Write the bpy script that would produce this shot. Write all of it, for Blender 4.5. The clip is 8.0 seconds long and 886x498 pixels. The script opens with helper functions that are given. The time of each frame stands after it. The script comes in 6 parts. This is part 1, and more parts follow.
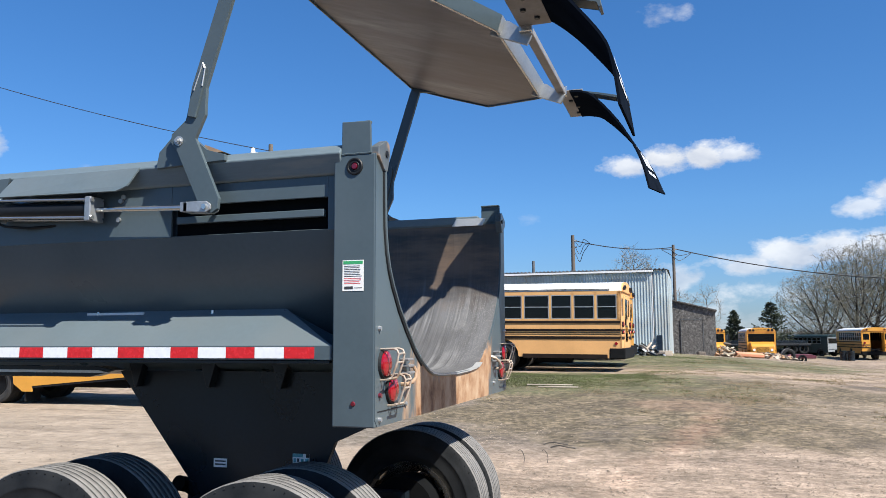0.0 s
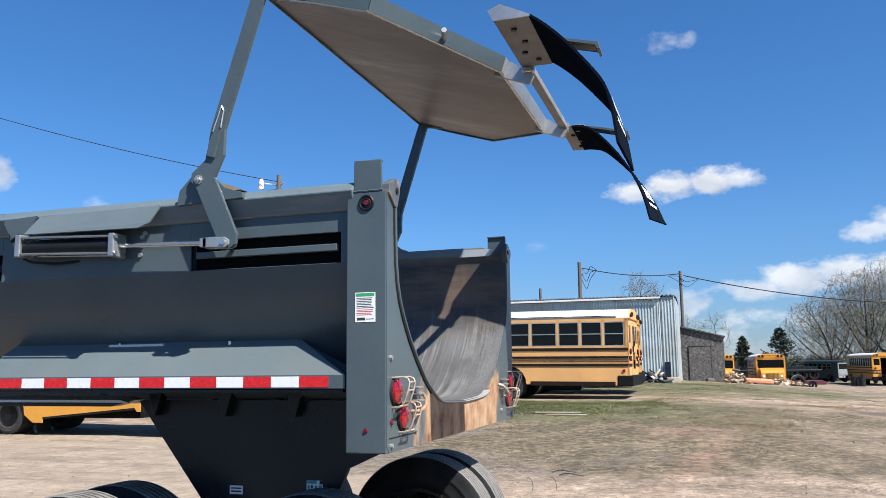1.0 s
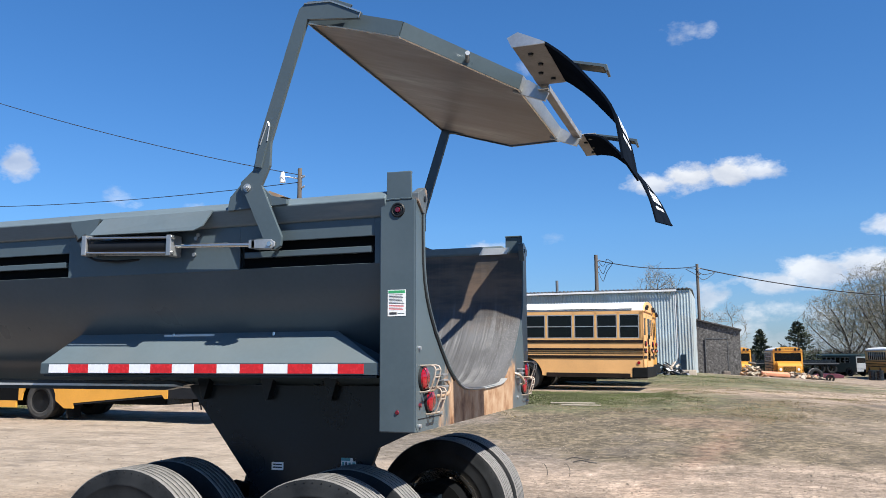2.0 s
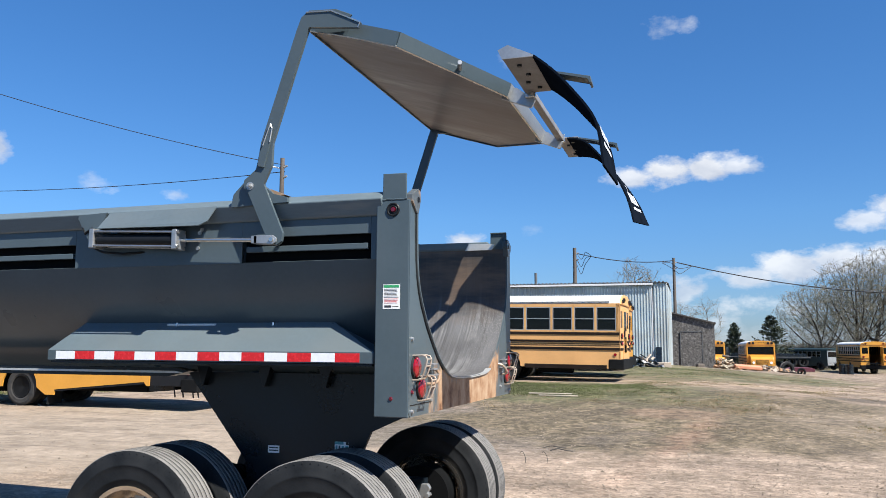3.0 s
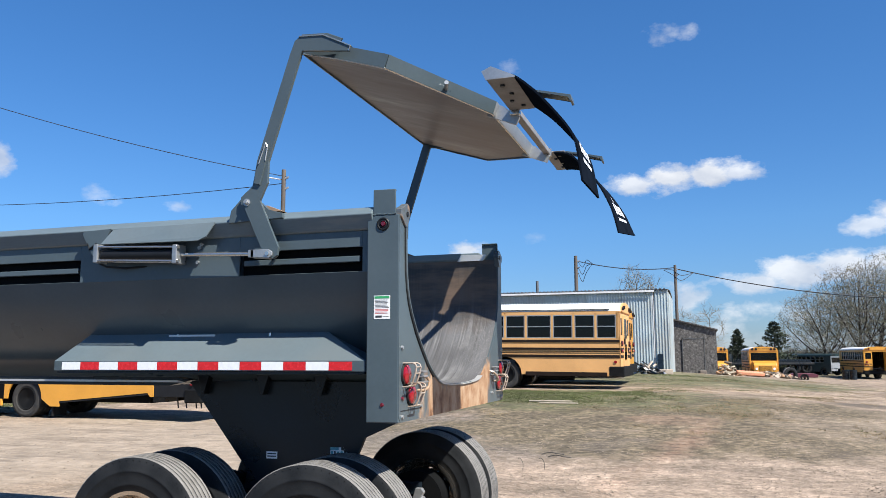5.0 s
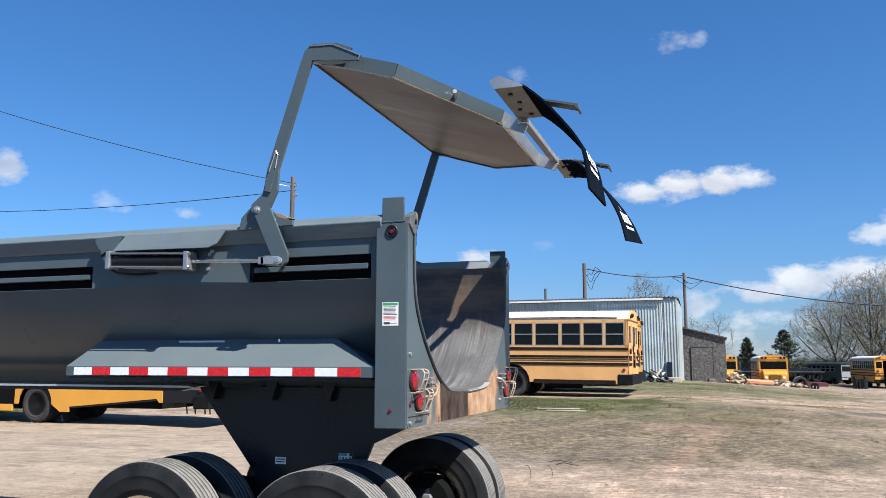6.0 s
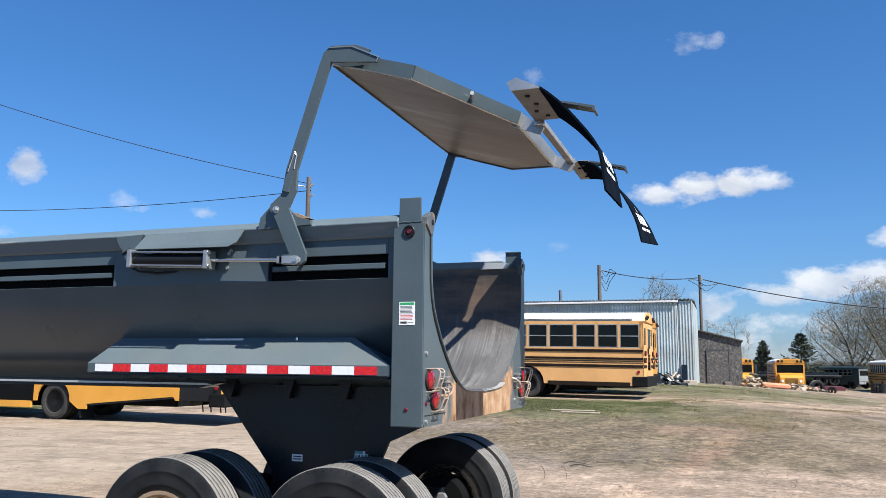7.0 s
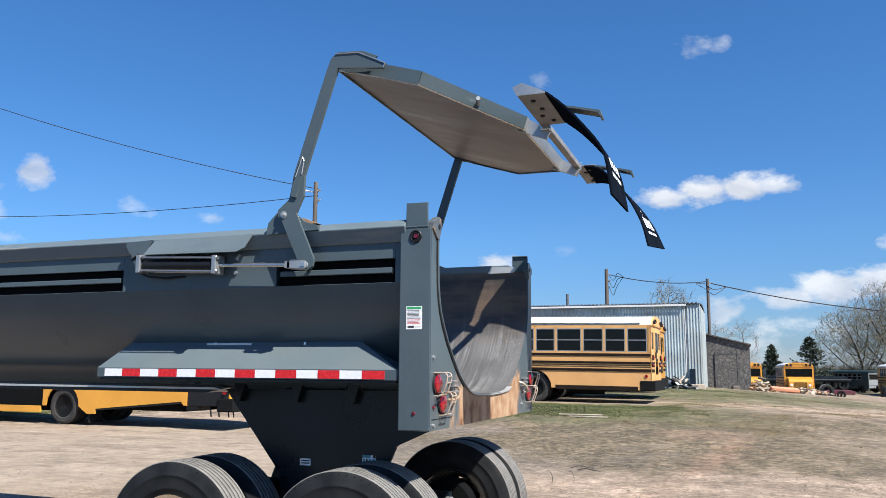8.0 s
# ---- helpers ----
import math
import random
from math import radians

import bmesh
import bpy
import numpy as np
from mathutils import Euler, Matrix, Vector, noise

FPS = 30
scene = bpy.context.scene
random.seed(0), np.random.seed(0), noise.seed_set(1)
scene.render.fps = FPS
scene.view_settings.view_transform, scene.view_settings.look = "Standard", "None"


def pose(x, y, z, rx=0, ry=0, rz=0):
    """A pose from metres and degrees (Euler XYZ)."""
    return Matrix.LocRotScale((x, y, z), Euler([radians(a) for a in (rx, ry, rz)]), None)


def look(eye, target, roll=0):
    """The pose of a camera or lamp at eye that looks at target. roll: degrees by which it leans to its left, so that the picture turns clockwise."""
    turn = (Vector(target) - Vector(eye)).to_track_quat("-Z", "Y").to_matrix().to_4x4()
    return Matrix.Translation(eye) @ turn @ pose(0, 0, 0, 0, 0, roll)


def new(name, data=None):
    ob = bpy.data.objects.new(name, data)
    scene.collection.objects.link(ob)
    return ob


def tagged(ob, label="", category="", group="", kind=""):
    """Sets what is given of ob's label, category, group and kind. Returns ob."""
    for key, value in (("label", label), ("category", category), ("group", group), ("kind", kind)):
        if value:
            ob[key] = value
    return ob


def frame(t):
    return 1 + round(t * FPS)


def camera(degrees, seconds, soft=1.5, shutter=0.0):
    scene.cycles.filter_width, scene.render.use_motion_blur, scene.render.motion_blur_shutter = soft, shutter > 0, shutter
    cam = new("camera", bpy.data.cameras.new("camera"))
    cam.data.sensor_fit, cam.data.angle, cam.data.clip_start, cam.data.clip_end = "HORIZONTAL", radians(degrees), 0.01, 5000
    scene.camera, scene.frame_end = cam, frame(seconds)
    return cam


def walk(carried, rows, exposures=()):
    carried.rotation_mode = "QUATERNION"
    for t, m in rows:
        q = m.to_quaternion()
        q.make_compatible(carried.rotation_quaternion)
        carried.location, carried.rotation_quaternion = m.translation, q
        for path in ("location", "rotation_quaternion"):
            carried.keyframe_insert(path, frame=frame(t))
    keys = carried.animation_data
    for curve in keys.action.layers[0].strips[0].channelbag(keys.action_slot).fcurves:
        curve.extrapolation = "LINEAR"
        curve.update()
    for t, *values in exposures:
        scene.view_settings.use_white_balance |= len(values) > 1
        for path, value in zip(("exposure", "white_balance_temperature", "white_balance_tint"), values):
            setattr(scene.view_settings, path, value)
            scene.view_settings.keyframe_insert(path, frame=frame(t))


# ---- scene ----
cam = camera(58.6, 8.0, soft=0.7)
PATH = [
    (0, (0.039, -0.243, 1.663), (-0.562, 1.651, 1.883), -0.3),
    (0.5, (0.045, -0.271, 1.665), (-0.552, 1.623, 1.905), -0.5),
    (1, (0.083, -0.401, 1.665), (-0.531, 1.48, 1.955), -0.7),
    (1.5, (0.19, -0.6, 1.655), (-0.471, 1.266, 1.943), -0.3),
    (2.8, (0.197, -1.124, 1.668), (-0.424, 0.763, 1.902), 0.1),
    (3, (0.221, -1.144, 1.662), (-0.386, 0.747, 1.906), 0.3),
    (3.5, (0.289, -1.205, 1.661), (-0.291, 0.691, 1.922), 0.7),
    (4, (0.351, -1.258, 1.655), (-0.235, 0.638, 1.906), 0.6),
    (4.5, (0.359, -1.286, 1.656), (-0.243, 0.604, 1.908), 0.1),
    (5, (0.37, -1.317, 1.656), (-0.243, 0.568, 1.922), -0.2),
    (6.5, (0.385, -1.373, 1.647), (-0.263, 0.498, 1.933), 0.3),
    (7, (0.385, -1.394, 1.643), (-0.282, 0.47, 1.929), 0.5),
    (7.5, (0.387, -1.394, 1.647), (-0.292, 0.465, 1.937), 0.6),
    (8, (0.394, -1.415, 1.64), (-0.289, 0.441, 1.937), 0.4),
]
walk(cam, [(t, look(eye, target, roll)) for t, eye, target, roll in PATH])

# ---- light ----
SUN_TO = Vector((0.79, -0.42, 1.0)).normalized()   # towards the sun
sun_data = bpy.data.lights.new("sun", "SUN")
sun_data.energy, sun_data.angle, sun_data.color = 5.0, radians(0.53), (1.0, 0.95, 0.87)
sun = new("sun", sun_data)
sun.matrix_world = look(SUN_TO * 60, (0, 0, 0))
scene.view_settings.exposure = 1.0


def make_world():
    world = bpy.data.worlds.new("daylight")
    world.use_nodes = True
    scene.world = world
    nt = world.node_tree
    N, L = nt.nodes, nt.links
    N.clear()
    out = N.new("ShaderNodeOutputWorld")
    bg = N.new("ShaderNodeBackground")
    bg.inputs["Strength"].default_value = 0.0706
    sky = N.new("ShaderNodeTexSky")
    sky.sky_type, sky.sun_disc = "NISHITA", False
    sky.sun_elevation = math.asin(SUN_TO.z)
    sky.sun_rotation = math.atan2(SUN_TO.x, SUN_TO.y)
    sky.altitude, sky.air_density, sky.dust_density, sky.ozone_density = 300, 1.0, 0.35, 2.0
    tc = N.new("ShaderNodeTexCoord")
    # wisps: cloud banks given by azimuth, elevation, half width, half height (degrees) and density
    banks = [(-3.6, 11.85, 2.5, 0.85, 0.9), (-1.6, 12.1, 2.6, 1.1, 1.0), (1.1, 12.25, 2.3, 1.05, 1.0), (3.0, 12.25, 1.9, 0.75, 0.85),
             (-2.3, 21.7, 1.0, 0.8, 0.42), (-1.2, 22.3, 1.2, 0.55, 0.40), (0.2, 22.2, 1.1, 0.6, 0.40), (-13.0, 20.4, 0.9, 0.7, 0.28),
             (3.4, 4.7, 2.6, 0.9, 0.75), (6.2, 5.3, 2.8, 1.1, 0.86), (9.0, 5.7, 2.6, 1.05, 0.86), (12.0, 5.6, 3.2, 1.2, 0.86), (10.6, 8.2, 2.4, 0.8, 0.72), (13.2, 8.9, 2.6, 1.0, 0.8), (17.5, 7.0, 4.0, 1.8, 0.9),
             (-0.6, 3.9, 2.6, 1.1, 0.66), (2.8, 2.9, 4.0, 1.0, 0.62), (1.2, 1.6, 3.5, 0.8, 0.5), (6.0, 2.4, 5.0, 0.8, 0.42), (0, 0.8, 45, 1.4, 0.22),
             (-42, 10.6, 1.3, 0.7, 0.36), (-36.8, 10.3, 1.2, 0.5, 0.42), (-48.2, 12.5, 1.2, 1.1, 0.75), (-50.2, 10.0, 0.9, 0.8, 0.6), (-50.4, 11.4, 0.7, 0.5, 0.5), (-49.8, 8.0, 1.6, 0.6, 0.4),
             (-16.3, 7.5, 1.6, 0.75, 0.85), (-11.2, 8.4, 1.0, 0.35, 0.18), (30, 9, 9, 2.5, 0.9), (75, 14, 12, 3, 0.8),
             (120, 9, 14, 2.6, 0.8), (-75, 9, 10, 2, 0.7), (-120, 13, 12, 3, 0.8), (170, 11, 14, 3, 0.8)]
    nz = N.new("ShaderNodeTexNoise")
    nz.inputs["Scale"].default_value, nz.inputs["Detail"].default_value, nz.inputs["Roughness"].default_value = 24, 7, 0.62
    squash = N.new("ShaderNodeMapping")
    squash.inputs["Scale"].default_value = (1, 1, 1.7)
    L.new(tc.outputs["Generated"], squash.inputs["Vector"])
    L.new(squash.outputs[0], nz.inputs["Vector"])
    total = None

    def m(op, a, b=None, clamp=False):
        n = N.new("ShaderNodeMath")
        n.operation, n.use_clamp = op, clamp
        for k, v in ((0, a), (1, b)):
            if v is None:
                continue
            if isinstance(v, (int, float)):
                n.inputs[k].default_value = v
            else:
                L.new(v, n.inputs[k])
        return n.outputs[0]

    for az, el, wx, wz, dens in banks:
        turn = N.new("ShaderNodeMapping")
        turn.inputs["Rotation"].default_value = (0, 0, radians(az))
        L.new(tc.outputs["Generated"], turn.inputs["Vector"])
        sep = N.new("ShaderNodeSeparateXYZ")
        L.new(turn.outputs[0], sep.inputs[0])
        u = m("DIVIDE", sep.outputs[0], math.sin(radians(wx)))
        v = m("DIVIDE", m("SUBTRACT", sep.outputs[2], math.sin(radians(el))), math.sin(radians(wz)))
        # flatter underside
        r = m("SQRT", m("ADD", m("MULTIPLY", u, u), m("MULTIPLY", v, v)))
        k = m("SUBTRACT", 1.0, r)
        wispy = dens < 0.7     # thin clouds are torn to shreds, thick ones hold together
        k = m("ADD", k, m("MULTIPLY", m("SUBTRACT", nz.outputs["Fac"], 0.53 if wispy else 0.5), 4.4 if wispy else 2.3))
        k = m("MULTIPLY", k, 1.0 if wispy else 1.7, True)
        k = m("MULTIPLY", m("MULTIPLY", k, dens), m("GREATER_THAN", sep.outputs[1], 0.0))
        total = k if total is None else m("MAXIMUM", total, k)
    shade = N.new("ShaderNodeTexNoise")
    shade.inputs["Scale"].default_value, shade.inputs["Detail"].default_value = 14, 4
    L.new(squash.outputs[0], shade.inputs["Vector"])
    ramp = N.new("ShaderNodeValToRGB")
    ramp.color_ramp.elements[0].position, ramp.color_ramp.elements[0].color = 0.3, (3.6, 4.1, 5.1, 1)
    ramp.color_ramp.elements[1].position, ramp.color_ramp.elements[1].color = 0.62, (7.0, 7.2, 7.5, 1)
    L.new(shade.outputs["Fac"], ramp.inputs[0])
    mix = N.new("ShaderNodeMix")
    mix.data_type = "RGBA"
    L.new(total, mix.inputs["Factor"])
    deep = N.new("ShaderNodeHueSaturation")
    deep.inputs["Saturation"].default_value, deep.inputs["Value"].default_value = 1.12, 1.0
    cool = N.new("ShaderNodeMix")
    cool.data_type, cool.blend_type = "RGBA", "MULTIPLY"
    cool.inputs["Factor"].default_value = 1.0
    up = N.new("ShaderNodeSeparateXYZ")
    L.new(tc.outputs["Generated"], up.inputs[0])
    tint = N.new("ShaderNodeValToRGB")
    tint.color_ramp.elements[0].position, tint.color_ramp.elements[0].color = 0.0, (0.40, 0.515, 0.78, 1)
    tint.color_ramp.elements[1].position, tint.color_ramp.elements[1].color = 0.16, (0.588, 0.764, 1.0, 1)
    high = tint.color_ramp.elements.new(0.40)
    high.color = (0.66, 0.855, 1.10, 1)
    L.new(up.outputs[2], tint.inputs[0])
    L.new(tint.outputs[0], cool.inputs["B"])
    L.new(sky.outputs[0], cool.inputs["A"])
    L.new(cool.outputs["Result"], deep.inputs["Color"])
    L.new(deep.outputs[0], mix.inputs["A"])
    L.new(ramp.outputs[0], mix.inputs["B"])
    L.new(mix.outputs["Result"], bg.inputs["Color"])
    L.new(bg.outputs[0], out.inputs[0])


make_world()

# ---- materials ----


def mat(name, col, rough=0.6, metal=0.0, var=0.12, scale=6.0, bump=0.15, fine=60.0, second=None, amount=0.5, edge=0.15, coat=0.0, stretch=(1, 1, 1), spec=0.5):
    """A surface with grain and stains: col varies by var at two scales; second shows in patches."""
    mt = bpy.data.materials.new(name)
    mt.use_nodes = True
    nt = mt.node_tree
    N, L = nt.nodes, nt.links
    b = N["Principled BSDF"]
    b.inputs["Roughness"].default_value, b.inputs["Metallic"].default_value = rough, metal
    b.inputs["Coat Weight"].default_value, b.inputs["Specular IOR Level"].default_value = coat, spec
    b.inputs["Coat Roughness"].default_value = 0.08
    tc = N.new("ShaderNodeTexCoord")
    mp = N.new("ShaderNodeMapping")
    mp.inputs["Scale"].default_value = stretch
    L.new(tc.outputs["Object"], mp.inputs[0])
    big, small = N.new("ShaderNodeTexNoise"), N.new("ShaderNodeTexNoise")
    for n, sc, d in ((big, scale, 6), (small, fine, 3)):
        n.inputs["Scale"].default_value, n.inputs["Detail"].default_value = sc, d
        L.new(mp.outputs[0], n.inputs["Vector"])
    mixn = N.new("ShaderNodeMix")
    mixn.data_type = "FLOAT"
    mixn.inputs["Factor"].default_value = 0.35
    L.new(big.outputs["Fac"], mixn.inputs["A"])
    L.new(small.outputs["Fac"], mixn.inputs["B"])
    ramp = N.new("ShaderNodeValToRGB")
    lo, hi = [c * (1 - var * 1.6) for c in col], [min(1, c * (1 + var * 1.6)) for c in col]
    ramp.color_ramp.elements[0].position, ramp.color_ramp.elements[0].color = 0.3, (*lo, 1)
    ramp.color_ramp.elements[1].position, ramp.color_ramp.elements[1].color = 0.7, (*hi, 1)
    L.new(mixn.outputs["Result"], ramp.inputs[0])
    colour = ramp.outputs[0]
    if second:
        patch = N.new("ShaderNodeTexNoise")
        patch.inputs["Scale"].default_value, patch.inputs["Detail"].default_value = scale * 0.7, 8
        off = N.new("ShaderNodeMapping")
        off.inputs["Location"].default_value, off.inputs["Scale"].default_value = (3.1, 1.7, 5.3), stretch
        L.new(tc.outputs["Object"], off.inputs[0])
        L.new(off.outputs[0], patch.inputs["Vector"])
        pr = N.new("ShaderNodeValToRGB")
        mid = 0.75 - amount * 0.5
        pr.color_ramp.elements[0].position, pr.color_ramp.elements[1].position = mid - edge / 2, mid + edge / 2
        L.new(patch.outputs["Fac"], pr.inputs[0])
        mx = N.new("ShaderNodeMix")
        mx.data_type = "RGBA"
        L.new(pr.outputs[0], mx.inputs["Factor"])
        L.new(colour, mx.inputs["A"])
        mx.inputs["B"].default_value = (*second, 1)
        colour = mx.outputs["Result"]
    L.new(colour, b.inputs["Base Color"])
    rr = N.new("ShaderNodeMapRange")
    rr.inputs["To Min"].default_value, rr.inputs["To Max"].default_value = max(0.03, rough - 0.1), min(1, rough + 0.12)
    L.new(big.outputs["Fac"], rr.inputs["Value"])
    L.new(rr.outputs[0], b.inputs["Roughness"])
    if bump:
        bp = N.new("ShaderNodeBump")
        bp.inputs["Strength"].default_value, bp.inputs["Distance"].default_value = bump, 0.01
        L.new(mixn.outputs["Result"], bp.inputs["Height"])
        L.new(bp.outputs[0], b.inputs["Normal"])
    return mt


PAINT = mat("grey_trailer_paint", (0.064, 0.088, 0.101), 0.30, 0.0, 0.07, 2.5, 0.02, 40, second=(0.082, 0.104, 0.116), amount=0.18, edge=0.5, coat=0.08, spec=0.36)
# lighter copy of PAINT, with light on upward faces put into the colour
LITPAINT = mat("lit_grey_paint", (0.104, 0.138, 0.155), 0.32, 0.0, 0.08, 3.0, 0.02, 40, second=(0.12, 0.14, 0.145), amount=0.3, edge=0.5, coat=0.2, spec=0.5)
# sunlit rail's brightness is put into this base; the pale scuffs are wear
RAIL = mat("lit_scuffed_rail_paint", (0.115, 0.150, 0.165), 0.34, 0.0, 0.10, 3.0, 0.03, 40, second=(0.30, 0.27, 0.22), amount=0.24, edge=0.16, coat=0.2, stretch=(0.5, 3, 3))
IVORY = mat("worn_ivory_steel", (0.44, 0.37, 0.30), 0.45, 0.3, 0.15, 14, 0.05, 60, second=(0.30, 0.19, 0.11), amount=0.25, edge=0.2)
# broad stretched bands in the colour stand for sheen on the tailgate
BARE = mat("worn_sheen_steel", (0.250, 0.250, 0.262), 0.46, 0.4, 0.40, 1.5, 0.04, 9, second=(0.162, 0.142, 0.138), amount=0.5, edge=0.35, stretch=(0.7, 2.4, 1))
LUG = mat("chipped_rusty_paint", (0.085, 0.10, 0.11), 0.5, 0.1, 0.2, 12, 0.06, 60, second=(0.24, 0.17, 0.12), amount=0.36, edge=0.10)
ALU = mat("bare_aluminium", (0.62, 0.62, 0.60), 0.42, 0.6, 0.06, 9, 0.03)
SANDY = mat("sandy_bare_steel", (0.235, 0.238, 0.245), 0.6, 0.3, 0.15, 6, 0.08, 60, second=(0.18, 0.168, 0.158), amount=0.35, edge=0.3)
RUSTPLATE = mat("sandy_worn_steel", (0.39, 0.265, 0.17), 0.7, 0.1, 0.2, 5.0, 0.1, 40, second=(0.17, 0.10, 0.062), amount=0.42, edge=0.3, stretch=(1, 1.7, 0.75))
CHROME = mat("bright_steel", (0.62, 0.61, 0.58), 0.22, 0.9, 0.05, 8, 0.02)
GALV = mat("galvanised_steel", (0.42, 0.43, 0.43), 0.4, 0.7, 0.12, 7, 0.05)
BLACK = mat("black_paint", (0.010, 0.011, 0.013), 0.5, 0, 0.2, 5, 0.03, spec=0.25)
BUSBLACK = mat("sun_browned_black_paint", (0.016, 0.0105, 0.008), 0.6, 0, 0.3, 3, 0.02, spec=0.15)
# near-black: shade in slots and under bodies is put into this colour
VOID = mat("black_shade_fill", (0.004, 0.0045, 0.005), 0.8, 0, 0.2, 5, 0.02, spec=0.1)
RUBBER = mat("black_rubber", (0.0082, 0.0098, 0.0115), 0.7, 0, 0.3, 7, 0.15, 90, second=(0.022, 0.0235, 0.025), amount=0.3, edge=0.4, spec=0.2)
OLDRUBBER = mat("greyed_old_rubber", (0.034, 0.035, 0.036), 0.75, 0, 0.3, 6, 0.15, 60, second=(0.06, 0.056, 0.05), amount=0.25, edge=0.4, spec=0.2)
TREAD = mat("dusty_tread_rubber", (0.155, 0.150, 0.142), 0.9, 0, 0.25, 9, 0.3, 120)
FLAP = mat("flap_rubber", (0.006, 0.009, 0.015), 0.75, 0, 0.2, 5, 0.05, spec=0.0)
RIM = mat("polished_wheel_rim", (0.62, 0.57, 0.51), 0.2, 0.95, 0.12, 7, 0.03)
RED = mat("red_reflector", (0.55, 0.015, 0.02), 0.25, 0, 0.12, 40, 0.03, coat=0.3)
REDLENS = mat("red_lens", (0.24, 0.003, 0.009), 0.12, 0, 0.1, 30, 0.02, coat=0.6)
DARKRED = mat("dark_red_lens", (0.10, 0.004, 0.012), 0.12, 0, 0.1, 30, 0.02, coat=0.6)
WHITE = mat("white_reflector", (0.74, 0.76, 0.78), 0.3, 0, 0.05, 40, 0.03)
LABEL = mat("label_paper", (0.78, 0.78, 0.76), 0.5, 0, 0.04, 20, 0)
INK = mat("dark_ink", (0.04, 0.04, 0.045), 0.5, 0, 0.05, 20, 0)
PINK = mat("red_ink", (0.6, 0.08, 0.08), 0.5, 0, 0.05, 20, 0)
GREEN = mat("green_ink", (0.04, 0.32, 0.12), 0.5, 0, 0.05, 20, 0)
TEAL = mat("teal_sticker", (0.10, 0.30, 0.32), 0.45, 0, 0.3, 40, 0)
BUS = mat("school_bus_yellow", (0.60, 0.285, 0.04), 0.35, 0, 0.06, 1.5, 0.02, 30, coat=0.2)
BUSFADED = mat("faded_bus_yellow", (0.64, 0.35, 0.135), 0.5, 0, 0.07, 1.5, 0.02, 30)
BUSWHITE = mat("white_bus_roof", (0.70, 0.71, 0.71), 0.45, 0, 0.06, 2, 0.02)
BUSDARK = mat("dark_green_bus", (0.010, 0.026, 0.028), 0.4, 0, 0.2, 2, 0.02)
CORR = mat("pale_blue_corrugated_steel", (0.43, 0.50, 0.515), 0.42, 0.25, 0.08, 1.2, 0.03, 20, second=(0.36, 0.38, 0.37), amount=0.35, edge=0.3)
ROOFING = mat("dark_roof_sheet", (0.10, 0.105, 0.11), 0.5, 0.2, 0.15, 2, 0.03)
TRIMWHITE = mat("white_trim", (0.62, 0.63, 0.64), 0.4, 0, 0.04, 4, 0.01)
SHINGLE = mat("grey_asphalt_siding", (0.085, 0.082, 0.08), 0.9, 0, 0.55, 9, 0.5, 28, second=(0.17, 0.165, 0.16), amount=0.3, edge=0.1)
WOOD = mat("weathered_wood", (0.095, 0.080, 0.068), 0.85, 0, 0.25, 5, 0.3, 60, stretch=(1, 1, 0.2))
BARK = mat("grey_brown_bark", (0.062, 0.056, 0.050), 0.9, 0, 0.3, 4, 0.3)
TWIG = mat("budding_twigs", (0.175, 0.162, 0.126), 0.9, 0, 0.3, 2, 0)
BUD = mat("spring_buds", (0.20, 0.20, 0.105), 0.85, 0, 0.3, 2, 0)
CEDAR = mat("cedar_foliage", (0.040, 0.052, 0.032), 0.8, 0, 0.4, 1.2, 0.2)
SCRUB = mat("dry_scrub", (0.065, 0.057, 0.043), 0.95, 0, 0.35, 0.6, 0.2)
PALEWOOD = mat("bleached_wood", (0.36, 0.31, 0.24), 0.85, 0, 0.2, 4, 0.1)
LUMBER = mat("scrap_lumber", (0.36, 0.22, 0.13), 0.8, 0, 0.25, 3, 0.1)
RUBBLE = mat("pale_rubble", (0.38, 0.32, 0.26), 0.9, 0, 0.3, 3, 0.3)
ORANGE = mat("orange_tarp", (0.58, 0.26, 0.15), 0.7, 0, 0.15, 2, 0.1)
INSUL = mat("white_insulator", (0.7, 0.7, 0.68), 0.3, 0, 0.05, 10, 0)
CABLE = mat("cable", (0.012, 0.013, 0.016), 0.6, 0, 0.1, 10, 0)
MAROON = mat("maroon_metal", (0.10, 0.022, 0.035), 0.5, 0, 0.15, 2, 0.02)


